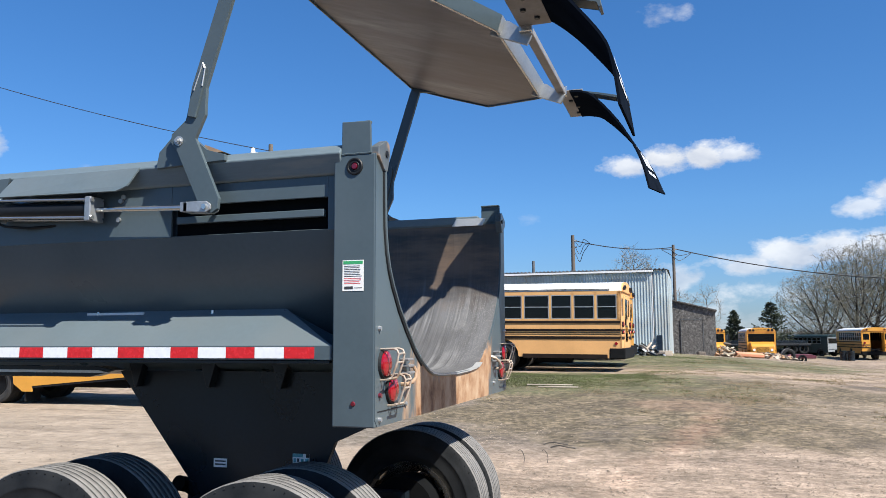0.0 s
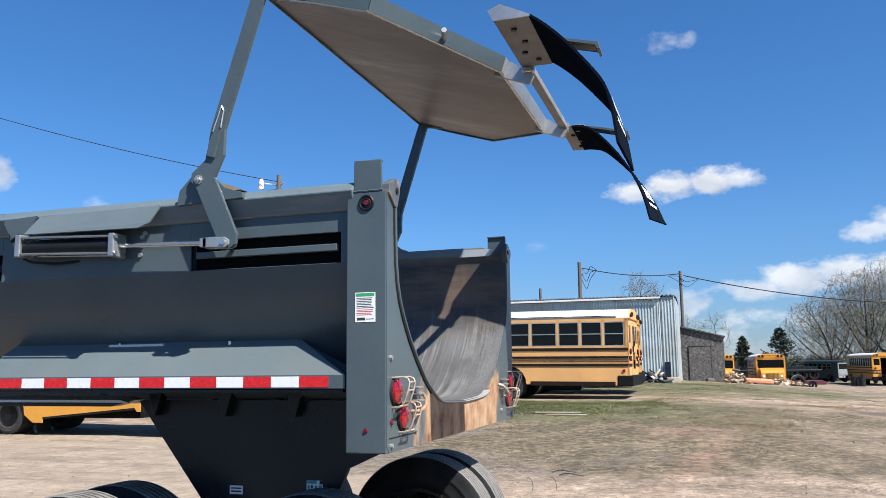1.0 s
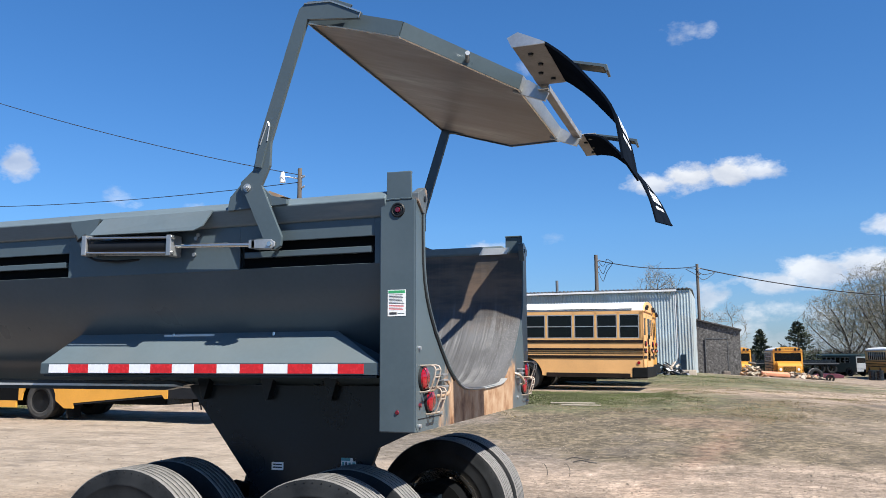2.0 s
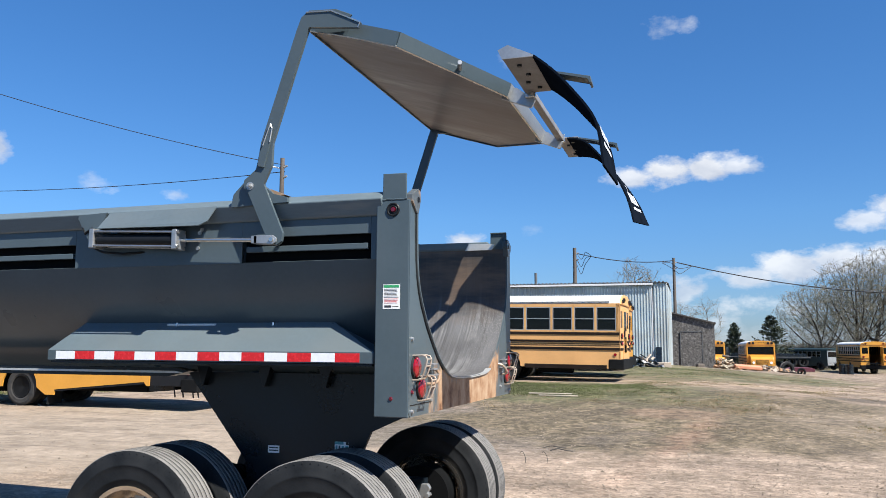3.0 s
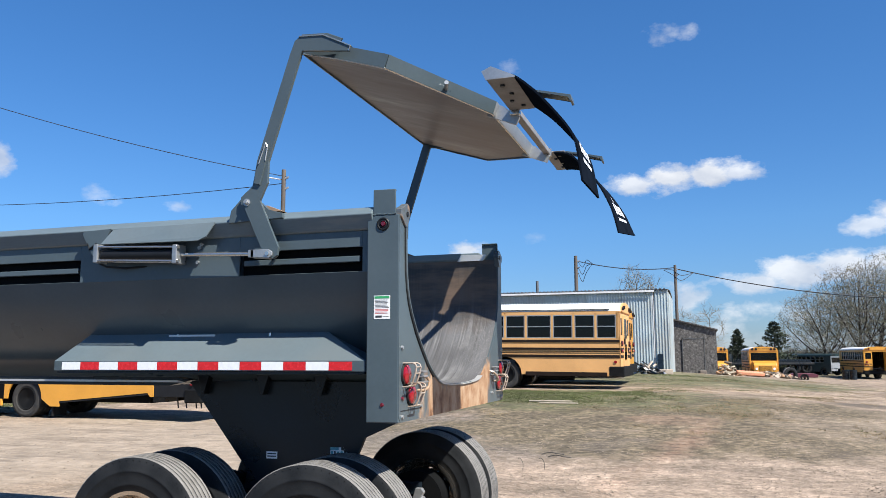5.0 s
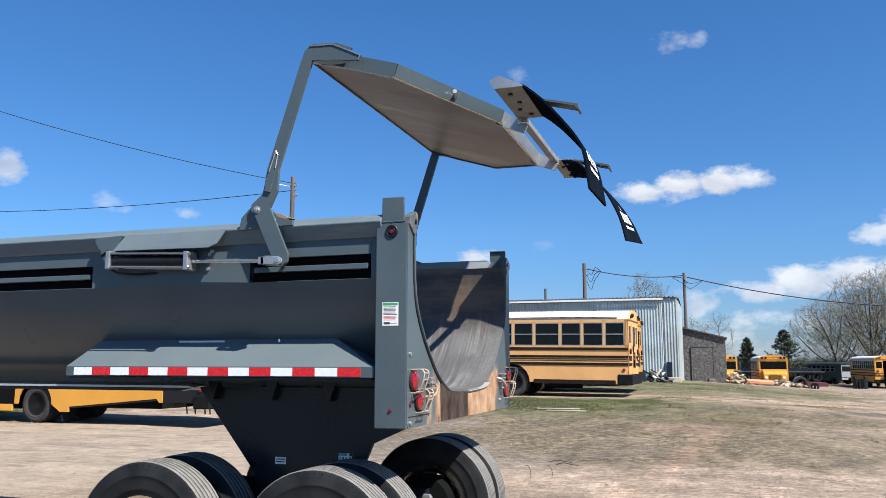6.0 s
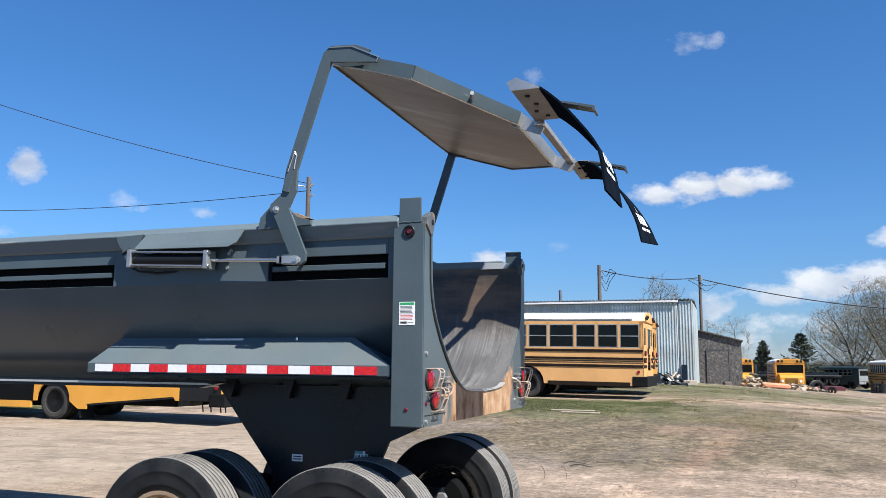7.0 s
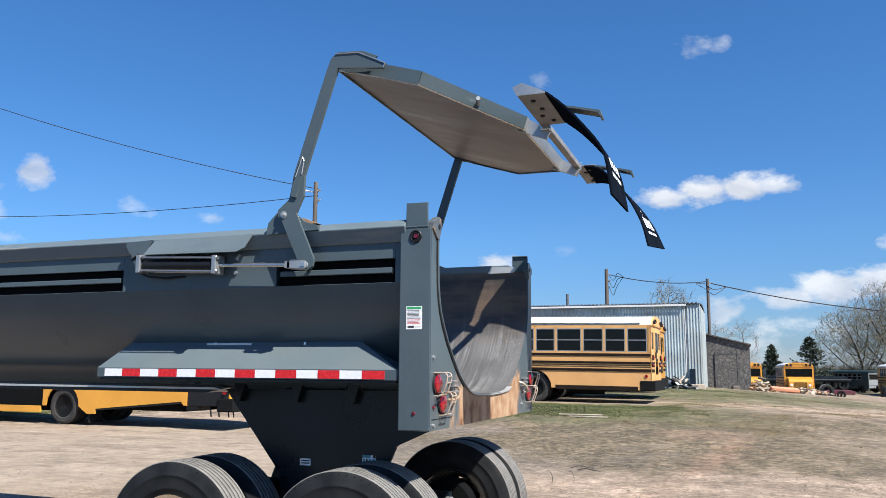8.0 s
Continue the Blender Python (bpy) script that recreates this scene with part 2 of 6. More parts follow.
def tub_mat():
    """Scoured tub steel: dull grey with pale scratches and brown stain running down the curve."""
    mt = bpy.data.materials.new("scoured_tub_steel")
    mt.use_nodes = True
    nt = mt.node_tree
    N, L = nt.nodes, nt.links
    b = N["Principled BSDF"]
    b.inputs["Metallic"].default_value, b.inputs["Roughness"].default_value = 0.25, 0.5
    tc = N.new("ShaderNodeTexCoord")

    def tex(scale, stretch, detail, loc=(0, 0, 0)):
        mp = N.new("ShaderNodeMapping")
        mp.inputs["Scale"].default_value, mp.inputs["Location"].default_value = stretch, loc
        L.new(tc.outputs["Object"], mp.inputs[0])
        n = N.new("ShaderNodeTexNoise")
        n.inputs["Scale"].default_value, n.inputs["Detail"].default_value, n.inputs["Roughness"].default_value = scale, detail, 0.6
        L.new(mp.outputs[0], n.inputs["Vector"])
        return n.outputs["Fac"]

    def ramp(f, stops):
        r = N.new("ShaderNodeValToRGB")
        els = r.color_ramp.elements
        while len(els) < len(stops):
            els.new(0.5)
        for e, (p, c) in zip(els, stops):
            e.position, e.color = p, (*c, 1)
        L.new(f, r.inputs[0])
        return r.outputs[0]

    def mix(f, a, c):
        m = N.new("ShaderNodeMix")
        m.data_type = "RGBA"
        L.new(f, m.inputs["Factor"])
        L.new(a, m.inputs["A"])
        if isinstance(c, tuple):
            m.inputs["B"].default_value = (*c, 1)
        else:
            L.new(c, m.inputs["B"])
        return m.outputs["Result"]

    sep = N.new("ShaderNodeSeparateXYZ")
    L.new(tc.outputs["Object"], sep.inputs[0])

    def span(v, lo, hi, other, sway):
        """0 at lo to 1 at hi of a coordinate, its edge swayed by a noise."""
        add = N.new("ShaderNodeMath")
        add.operation = "MULTIPLY_ADD"
        L.new(other, add.inputs[0])
        add.inputs[1].default_value = sway
        L.new(v, add.inputs[2])
        r = N.new("ShaderNodeMapRange")
        r.inputs["From Min"].default_value, r.inputs["From Max"].default_value = lo + sway / 2, hi + sway / 2
        L.new(add.outputs[0], r.inputs["Value"])
        return r.outputs[0]

    def times(a, c):
        m = N.new("ShaderNodeMath")
        m.operation = "MULTIPLY"
        L.new(a, m.inputs[0])
        if isinstance(c, float):
            m.inputs[1].default_value = c
        else:
            L.new(c, m.inputs[1])
        return m.outputs[0]

    base = ramp(tex(2.0, (3.0, 0.8, 0.8), 7), [(0.32, (0.068, 0.067, 0.067)), (0.5, (0.105, 0.105, 0.107)), (0.68, (0.145, 0.147, 0.152))])
    # fine streaks running down the curve, broken here and there
    fine = ramp(tex(3.0, (34, 0.5, 0.5), 4, (1, 4, 0)), [(0.40, (0, 0, 0)), (0.72, (0.55, 0.55, 0.55))])
    col = mix(fine, base, (0.20, 0.20, 0.20))
    bold = times(ramp(tex(2.0, (13, 0.25, 0.25), 2, (7, 2, 0)), [(0.56, (0, 0, 0)), (0.64, (1, 1, 1))]), ramp(tex(3.0, (1, 1, 1), 5), [(0.42, (0, 0, 0)), (0.64, (0.5, 0.5, 0.5))]))
    col = mix(bold, col, (0.33, 0.33, 0.325))
    # brown earth film on the upper walls, the shade there put into its darks
    film = times(span(sep.outputs[2], 1.84, 2.06, tex(4, (5, 1, 1), 5, (3, 3, 3)), 0.25), 0.85)
    col = mix(film, col, ramp(tex(2.0, (1, 2, 5), 6, (8, 1, 0)), [(0.36, (0.050, 0.043, 0.037)), (0.64, (0.165, 0.110, 0.072))]))
    # bright chips where the load leaves the mouth
    near = span(sep.outputs[0], -1.72, -1.40, tex(3, (1, 1, 1), 4), 0.5)
    chips = times(ramp(tex(120, (1.2, 1, 0.8), 5), [(0.52, (0, 0, 0)), (0.64, (0.42, 0.42, 0.42))]), near)
    low = span(sep.outputs[2], 2.05, 1.85, tex(3, (1, 1, 1), 4, (2, 2, 2)), 0.2)
    col = mix(times(chips, low), col, (0.46, 0.46, 0.45))
    L.new(col, b.inputs["Base Color"])
    bp = N.new("ShaderNodeBump")
    bp.inputs["Strength"].default_value, bp.inputs["Distance"].default_value = 0.2, 0.01
    L.new(tex(12, (2, 1, 1), 5), bp.inputs["Height"])
    L.new(bp.outputs[0], b.inputs["Normal"])
    return mt


TUBSTEEL = tub_mat()


def rear_mat(mid):
    """Grey paint worn off to sandy, rusting steel round the bottom of the mouth, with streaks running down."""
    mt = PAINT.copy()
    mt.name = "worn_rear_paint"
    nt = mt.node_tree
    N, L = nt.nodes, nt.links
    b = N["Principled BSDF"]
    paint = b.inputs["Base Color"].links[0].from_socket
    tc = N.new("ShaderNodeTexCoord")
    sep = N.new("ShaderNodeSeparateXYZ")
    L.new(tc.outputs["Object"], sep.inputs[0])

    def tex(scale, stretch, detail, loc=(0, 0, 0)):
        mp = N.new("ShaderNodeMapping")
        mp.inputs["Scale"].default_value, mp.inputs["Location"].default_value = stretch, loc
        L.new(tc.outputs["Object"], mp.inputs[0])
        n = N.new("ShaderNodeTexNoise")
        n.inputs["Scale"].default_value, n.inputs["Detail"].default_value, n.inputs["Roughness"].default_value = scale, detail, 0.62
        L.new(mp.outputs[0], n.inputs["Vector"])
        return n.outputs["Fac"]

    def calc(op, a, c, clamp=False):
        m = N.new("ShaderNodeMath")
        m.operation, m.use_clamp = op, clamp
        for k, v in ((0, a), (1, c)):
            if isinstance(v, (int, float)):
                m.inputs[k].default_value = v
            else:
                L.new(v, m.inputs[k])
        return m.outputs[0]

    def ramp(f, stops):
        r = N.new("ShaderNodeValToRGB")
        els = r.color_ramp.elements
        while len(els) < len(stops):
            els.new(0.5)
        for e, (p, c) in zip(els, stops):
            e.position, e.color = p, (*c, 1)
        L.new(f, r.inputs[0])
        return r.outputs[0]

    across = calc("ABSOLUTE", calc("SUBTRACT", sep.outputs[1], mid), 0)
    ragged = calc("MULTIPLY", calc("SUBTRACT", tex(6, (1, 1.6, 0.6), 9), 0.5), 0.75)
    side = calc("DIVIDE", calc("ADD", calc("SUBTRACT", 0.88, across), ragged), 0.16, True)
    top = calc("DIVIDE", calc("ADD", calc("SUBTRACT", 1.60, sep.outputs[2]), ragged), 0.10, True)
    worn = calc("MULTIPLY", side, top, True)
    rust = ramp(tex(7, (1, 1.15, 0.8), 10, (2, 3, 1)), [(0.30, (0.115, 0.050, 0.024)), (0.42, (0.275, 0.152, 0.080)), (0.55, (0.375, 0.242, 0.145)), (0.72, (0.46, 0.345, 0.235))])
    mx = N.new("ShaderNodeMix")
    mx.data_type = "RGBA"
    L.new(worn, mx.inputs["Factor"])
    L.new(paint, mx.inputs["A"])
    L.new(rust, mx.inputs["B"])
    L.new(mx.outputs["Result"], b.inputs["Base Color"])
    for old in list(b.inputs["Roughness"].links):
        L.remove(old)
    rr = N.new("ShaderNodeMapRange")
    rr.inputs["To Min"].default_value, rr.inputs["To Max"].default_value = 0.32, 0.75
    L.new(worn, rr.inputs["Value"])
    L.new(rr.outputs[0], b.inputs["Roughness"])
    return mt


def glass_mat():
    mt = bpy.data.materials.new("dark_glass")
    mt.use_nodes = True
    b = mt.node_tree.nodes["Principled BSDF"]
    b.inputs["Base Color"].default_value = (0.012, 0.015, 0.016, 1)
    b.inputs["Roughness"].default_value, b.inputs["Transmission Weight"].default_value, b.inputs["IOR"].default_value = 0.03, 0.7, 1.33
    return mt


GLASS = glass_mat()


def ground_height(x, y):
    def s(v):
        v = max(0.0, min(1.0, v))
        return v * v * (3 - 2 * v)
    h = 0.50 * s((y - 9) / 15) * s((x + 11.5) / 5) * (1 - 0.7 * s(x / 8))
    h += 0.18 * s((y - 28) / 12) * s((x + 11.5) / 5) * (1 - s((x + 2) / 4))
    h *= 1 - s((y - 46) / 20)
    h -= 0.70 * s((y - 45) / 30)
    return h


# ---- mesh helpers ----


def part(name, bm, material, parent=None, label="", smooth=False):
    """Links a bmesh as one mesh object under a thing or a part."""
    me = bpy.data.meshes.new(name)
    bmesh.ops.recalc_face_normals(bm, faces=bm.faces)
    bm.to_mesh(me)
    bm.free()
    mats = material if isinstance(material, (list, tuple)) else [material]
    for m in mats:
        me.materials.append(m)
    if smooth:
        me.shade_smooth()
        me.set_sharp_from_angle(angle=radians(35))
    ob = new(name, me)
    if parent is not None:
        ob.parent = parent
        if parent in FIXED:
            ob.matrix_parent_inverse = parent.matrix_basis.inverted()
    if label:
        ob["label"] = label
    return ob


FIXED = []   # things whose parts are given in the world's metres


def thing(name, label, category, at=(0, 0, 0), turn=0, group="", kind="", fixed=False):
    ob = new(name)
    ob.matrix_basis = pose(*at, 0, 0, turn)
    if fixed:
        FIXED.append(ob)
    return tagged(ob, label, category, group, kind)


def box(bm, lo, hi, bevel=0.0):
    vs = [bm.verts.new((x, y, z)) for x in (lo[0], hi[0]) for y in (lo[1], hi[1]) for z in (lo[2], hi[2])]
    fs = [bm.faces.new([vs[i] for i in f]) for f in ((0, 1, 3, 2), (4, 6, 7, 5), (0, 4, 5, 1), (2, 3, 7, 6), (0, 2, 6, 4), (1, 5, 7, 3))]
    if bevel:
        edges = {e for f in fs for e in f.edges}
        bmesh.ops.bevel(bm, geom=list(edges), offset=bevel, segments=2, affect="EDGES", profile=0.5)
    return bm


def block(lo, hi, bevel=0.0):
    return box(bmesh.new(), lo, hi, bevel)


def prism(pts, axis, a, b, bevel=0.0, bm=None):
    """A polygon of 2D points, extruded from a to b along axis x, y or z."""
    bm = bm or bmesh.new()

    def place(p, d):
        return {"x": (d, p[0], p[1]), "y": (p[0], d, p[1]), "z": (p[0], p[1], d)}[axis]
    one, two = [bm.verts.new(place(p, a)) for p in pts], [bm.verts.new(place(p, b)) for p in pts]
    fs = [bm.faces.new(one), bm.faces.new(two[::-1])]
    n = len(pts)
    for i in range(n):
        fs.append(bm.faces.new((one[i], two[i], two[(i + 1) % n], one[(i + 1) % n])))
    if bevel:
        bmesh.ops.bevel(bm, geom=list({e for f in fs for e in f.edges}), offset=bevel, segments=2, affect="EDGES", profile=0.5)
    return bm


def sheet(profile, axis, a, b, thick, bm=None):
    """An open 2D profile with thickness, extruded along an axis."""
    n = len(profile)
    off = []
    for i in range(n):
        p, q = Vector(profile[max(0, i - 1)]), Vector(profile[min(n - 1, i + 1)])
        d = (q - p).normalized()
        off.append((profile[i][0] - d.y * thick, profile[i][1] + d.x * thick))
    bm = bm or bmesh.new()

    def place(p, d):
        return {"x": (d, p[0], p[1]), "y": (p[0], d, p[1]), "z": (p[0], p[1], d)}[axis]
    rows = [[bm.verts.new(place(p, d)) for p in prof] for prof in (profile, off) for d in (a, b)]
    A, B, C, D = rows
    for i in range(n - 1):
        bm.faces.new((A[i], A[i + 1], B[i + 1], B[i]))
        bm.faces.new((C[i], D[i], D[i + 1], C[i + 1]))
        bm.faces.new((A[i], C[i], C[i + 1], A[i + 1]))
        bm.faces.new((B[i], B[i + 1], D[i + 1], D[i]))
    bm.faces.new((A[0], B[0], D[0], C[0]))
    bm.faces.new((A[-1], C[-1], D[-1], B[-1]))
    return bm


def rod(bm, p, q, r, r2=None, n=12, caps=True):
    p, q = Vector(p), Vector(q)
    r2 = r if r2 is None else r2
    d = (q - p).normalized()
    u = d.orthogonal().normalized()
    v = d.cross(u)
    A = [bm.verts.new(p + (u * math.cos(t) + v * math.sin(t)) * r) for t in [2 * math.pi * i / n for i in range(n)]]
    B = [bm.verts.new(q + (u * math.cos(t) + v * math.sin(t)) * r2) for t in [2 * math.pi * i / n for i in range(n)]]
    for i in range(n):
        bm.faces.new((A[i], A[(i + 1) % n], B[(i + 1) % n], B[i]))
    if caps:
        bm.faces.new(A[::-1]), bm.faces.new(B)
    return bm


def tube(points, r, n=8):
    """A bent round bar through points."""
    bm = bmesh.new()
    pts = [Vector(p) for p in points]
    rings = []
    u = None
    for i, p in enumerate(pts):
        d = (pts[min(i + 1, len(pts) - 1)] - pts[max(i - 1, 0)]).normalized()
        if u is None:
            u = d.orthogonal().normalized()
        u = (u - d * u.dot(d)).normalized()
        v = d.cross(u)
        rings.append([bm.verts.new(p + (u * math.cos(t) + v * math.sin(t)) * r) for t in [2 * math.pi * k / n for k in range(n)]])
    for a, b in zip(rings, rings[1:]):
        for k in range(n):
            bm.faces.new((a[k], a[(k + 1) % n], b[(k + 1) % n], b[k]))
    bm.faces.new(rings[0][::-1]), bm.faces.new(rings[-1])
    return bm


def lathe(profile, n=48, axis="y", bm=None):
    """A closed profile of (radius, place along the axis), turned round the axis."""
    bm = bm or bmesh.new()
    rings = []
    for r, a in profile:
        ring = []
        for k in range(n):
            t = 2 * math.pi * k / n
            c, s = r * math.cos(t), r * math.sin(t)
            ring.append(bm.verts.new((c, a, s) if axis == "y" else (c, s, a)))
        rings.append(ring)
    for a, b in zip(rings, rings[1:] + rings[:1]):
        for k in range(n):
            bm.faces.new((a[k], a[(k + 1) % n], b[(k + 1) % n], b[k]))
    return bm


def writing(name, text, size, m, material, parent, label=""):
    """Flat raised lettering as a mesh, lying in the plane of m."""
    cu = bpy.data.curves.new(name, "FONT")
    cu.body, cu.size, cu.extrude, cu.align_x, cu.align_y = text, size, 0.002, "CENTER", "CENTER"
    tmp = bpy.data.objects.new(name, cu)
    scene.collection.objects.link(tmp)
    dg = bpy.context.evaluated_depsgraph_get()
    me = bpy.data.meshes.new_from_object(tmp.evaluated_get(dg))
    bpy.data.objects.remove(tmp)
    me.materials.clear()
    me.materials.append(material)
    ob = new(name, me)
    ob.parent, ob.matrix_basis = parent, m
    if parent in FIXED:
        ob.matrix_parent_inverse = parent.matrix_basis.inverted()
    return ob


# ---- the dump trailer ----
# near-black: the deep shade under the tub is put into this colour
FRAME = mat("near_black_frame", (0.0075, 0.0122, 0.0170), 0.28, 0, 0.2, 2, 0.02, spec=0.4)
YC = 4.235                    # the trailer's middle
NEAR, FAR = 2.985, 5.485      # outer faces of its corner posts
TAIL, NOSE = -1.30, -8.60     # its rear plane and its bulkhead


def flip(y):
    return 2 * YC - y


def half_round():
    """The tub's inner profile (y, z), from the near rim round to the far one."""
    near = [(3.095, 2.486), (3.097, 2.30), (3.103, 2.163), (3.122, 2.06), (3.152, 1.98), (3.198, 1.905), (3.285, 1.797), (3.39, 1.697), (3.50, 1.604), (3.615, 1.530),
            (3.70, 1.491), (3.78, 1.468), (3.86, 1.459), (4.0, 1.452), (4.235, 1.447)]
    return near + [(flip(y), z) for y, z in near[-2::-1]]


trailer = thing("dump_trailer", "grey steel half-round dump trailer with its tailgate lifted high", "dump trailer", (-2.46, YC, 0), fixed=True)
U = half_round()
part("tub", sheet(U, "x", NOSE, TAIL - 0.012, -0.005), TUBSTEEL, trailer, "scoured bare steel inside of the tub", smooth=True)
outer = [(y + (-0.007 if y < YC else 0.007) * min(1, abs(y - YC)), z - 0.007) for y, z in U]
part("tub_skin", sheet(outer, "x", NOSE, TAIL - 0.012, -0.008), PAINT, trailer, smooth=True)
part("bulkhead", prism(U, "x", NOSE - 0.02, NOSE), PAINT, trailer)

# cladding of the upper sides, with two long recesses between a bar
for side in (1, -1):
    def Y(v):
        return v if side == 1 else flip(v)
    spans = [(NOSE, -3.65, True), (-3.65, -2.40, False), (-2.40, -1.552, True), (-1.552, TAIL - 0.19, False)]
    for a, b, slotted in spans:
        if slotted:
            part("side_panel", block((a, min(Y(3.022), Y(3.034)), 2.306), (b, max(Y(3.022), Y(3.034)), 2.455), 0.003), PAINT, trailer)
            # black backing sheet: the slot's deep shade is put into its colour
            part("recess", block((a, min(Y(3.072), Y(3.080)), 2.152), (b, max(Y(3.072), Y(3.080)), 2.32)), VOID, trailer, "black sheet standing for the slot's deep shade")
            part("side_bar", block((a + 0.03, min(Y(3.022), Y(3.05)), 2.216), (b - 0.02, max(Y(3.022), Y(3.05)), 2.252), 0.004), PAINT, trailer)
        else:
            part("side_panel", block((a, min(Y(3.022), Y(3.034)), 2.150), (b, max(Y(3.022), Y(3.034)), 2.455), 0.003), PAINT, trailer)
    low = [(Y(3.0235), 2.156), (Y(3.046), 2.105), (Y(3.077), 2.04), (Y(3.122), 1.955), (Y(3.19), 1.853), (Y(3.264), 1.762), (Y(3.345), 1.665), (Y(3.44), 1.580), (Y(3.55), 1.52)]
    part("side_skin", sheet(low, "x", NOSE, TAIL - 0.19, 0.006 * side), PAINT, trailer, smooth=True)
    rail = [(Y(3.105), 2.492), (Y(3.05), 2.440), (Y(3.02), 2.402), (Y(3.006), 2.410), (Y(2.966), 2.497), (Y(3.010), 2.540), (Y(3.04), 2.549), (Y(3.105), 2.55)]
    part("top_rail", prism(rail, "x", NOSE, TAIL - 0.17, 0.006), RAIL, trailer, "painted top rail, scuffed along its edge")
    post_x = (TAIL - 0.205, TAIL - 0.002)
    ys = sorted((Y(NEAR), Y(3.084)))
    part("corner_post", block((post_x[0], ys[0], 1.268), (post_x[1], ys[1], 2.487), 0.006), PAINT, trailer)
    ys = sorted((Y(2.988), Y(3.002)))
    part("post_cap", prism([(TAIL - 0.17, 2.487), (TAIL - 0.168, 2.642), (TAIL - 0.028, 2.637), (TAIL - 0.024, 2.487)], "y", ys[0], ys[1], 0.003), PAINT, trailer)
    ys = sorted((Y(2.99), Y(3.016)))
    part("cap_lip", block((TAIL - 0.168, ys[0], 2.630), (TAIL - 0.03, ys[1], 2.641), 0.003), PAINT, trailer)
    yy = Y(2.986)
    part("weld_bead", tube([(TAIL - 0.20 + 0.02 * k, yy, 2.489 + 0.002 * math.sin(k * 2.3)) for k in range(10)], 0.005, 6), PAINT, trailer, "rough weld under the cap", smooth=True)
    # latch lug at the top of the post
    lug = prism([(Y(2.996), 2.475), (Y(2.996), 2.52), (Y(3.09), 2.565), (Y(3.125), 2.555), (Y(3.135), 2.50), (Y(3.10), 2.42), (Y(3.07), 2.42)], "x", TAIL - 0.03, TAIL + 0.012, 0.004)
    part("latch_lug", lug, LUG if side == 1 else PAINT, trailer, "worn bare-edged latch lug with rust")
    # no hole is cut: a black disc stands for its dark inside
    hole = bmesh.new()
    rod(hole, (TAIL + 0.006, Y(3.088), 2.50), (TAIL + 0.016, Y(3.088), 2.50), 0.016)
    part("lug_hole_disc", hole, BLACK, trailer)
    # post lamps
    grommet, lens = bmesh.new(), bmesh.new()
    f = -1 if side == 1 else 1
    lathe([(0.040, 0.0), (0.040, 0.004), (0.036, 0.008), (0.031, 0.008), (0.029, 0.005), (0.024, 0.005), (0.022, 0.007), (0.018, 0.007), (0.016, 0.0)], 28, "z", grommet)
    bmesh.ops.transform(grommet, matrix=Matrix.Translation((-1.402, Y(NEAR), 2.43)) @ Matrix.Rotation(radians(90 if side == 1 else -90), 4, "X"), verts=grommet.verts)
    g = part("marker_lamp", grommet, BLACK, trailer, "black rubber grommet with a small red lens")
    rod(lens, (-1.402, Y(NEAR), 2.43), (-1.402, Y(NEAR) + 0.011 * f, 2.43), 0.018, 0.012, 20)
    part("lens", lens, DARKRED, g)
    low_lens = bmesh.new()
    rod(low_lens, (-1.404, Y(NEAR), 1.370), (-1.404, Y(NEAR) + 0.006 * f, 1.370), 0.012, 0.008, 18)
    part("side_marker", low_lens, DARKRED, trailer, "small red side marker lamp")

# rear frame plate with the half-round cut-out
mouth = [(y + (0.0 if abs(y - YC) < 0.2 else (-0.004 if y < YC else 0.004)), z) for y, z in U]
outline = [(NEAR + 0.002, 2.486), (3.088, 2.486)] + mouth + [(flip(3.088), 2.486), (FAR - 0.002, 2.486), (FAR - 0.002, 1.30), (FAR - 0.03, 1.27), (NEAR + 0.03, 1.27), (NEAR + 0.002, 1.30)]
part("rear_frame", prism(outline, "x", TAIL - 0.012, TAIL), rear_mat(YC), trailer, "grey rear plate worn to sandy rusted steel below the mouth")
seal = tube([(TAIL + 0.004, y, z) for y, z in mouth if y < 4.6], 0.008, 8)
part("mouth_edge", seal, PAINT, trailer, "worn rounded edge of the mouth", smooth=True)
seal2 = tube([(TAIL + 0.002, y - (0.014 if y < YC else -0.014), z - 0.012) for y, z in mouth if abs(y - YC) > 0.55 and y < YC], 0.006, 8)
part("rubber_seal", seal2, RUBBER, trailer)
lowlip = [(y, z) for y, z in mouth if abs(y - YC) < 0.82]
part("spout_lip", sheet([(y, z - 0.001) for y, z in lowlip if abs(y - YC) < 0.54], "x", TAIL - 0.03, TAIL + 0.012, 0.006), ALU, trailer, "bright worn spout lip")
part("lower_seam", block((TAIL, NEAR + 0.03, 1.333), (TAIL + 0.003, 3.36, 1.337)), BLACK, trailer)

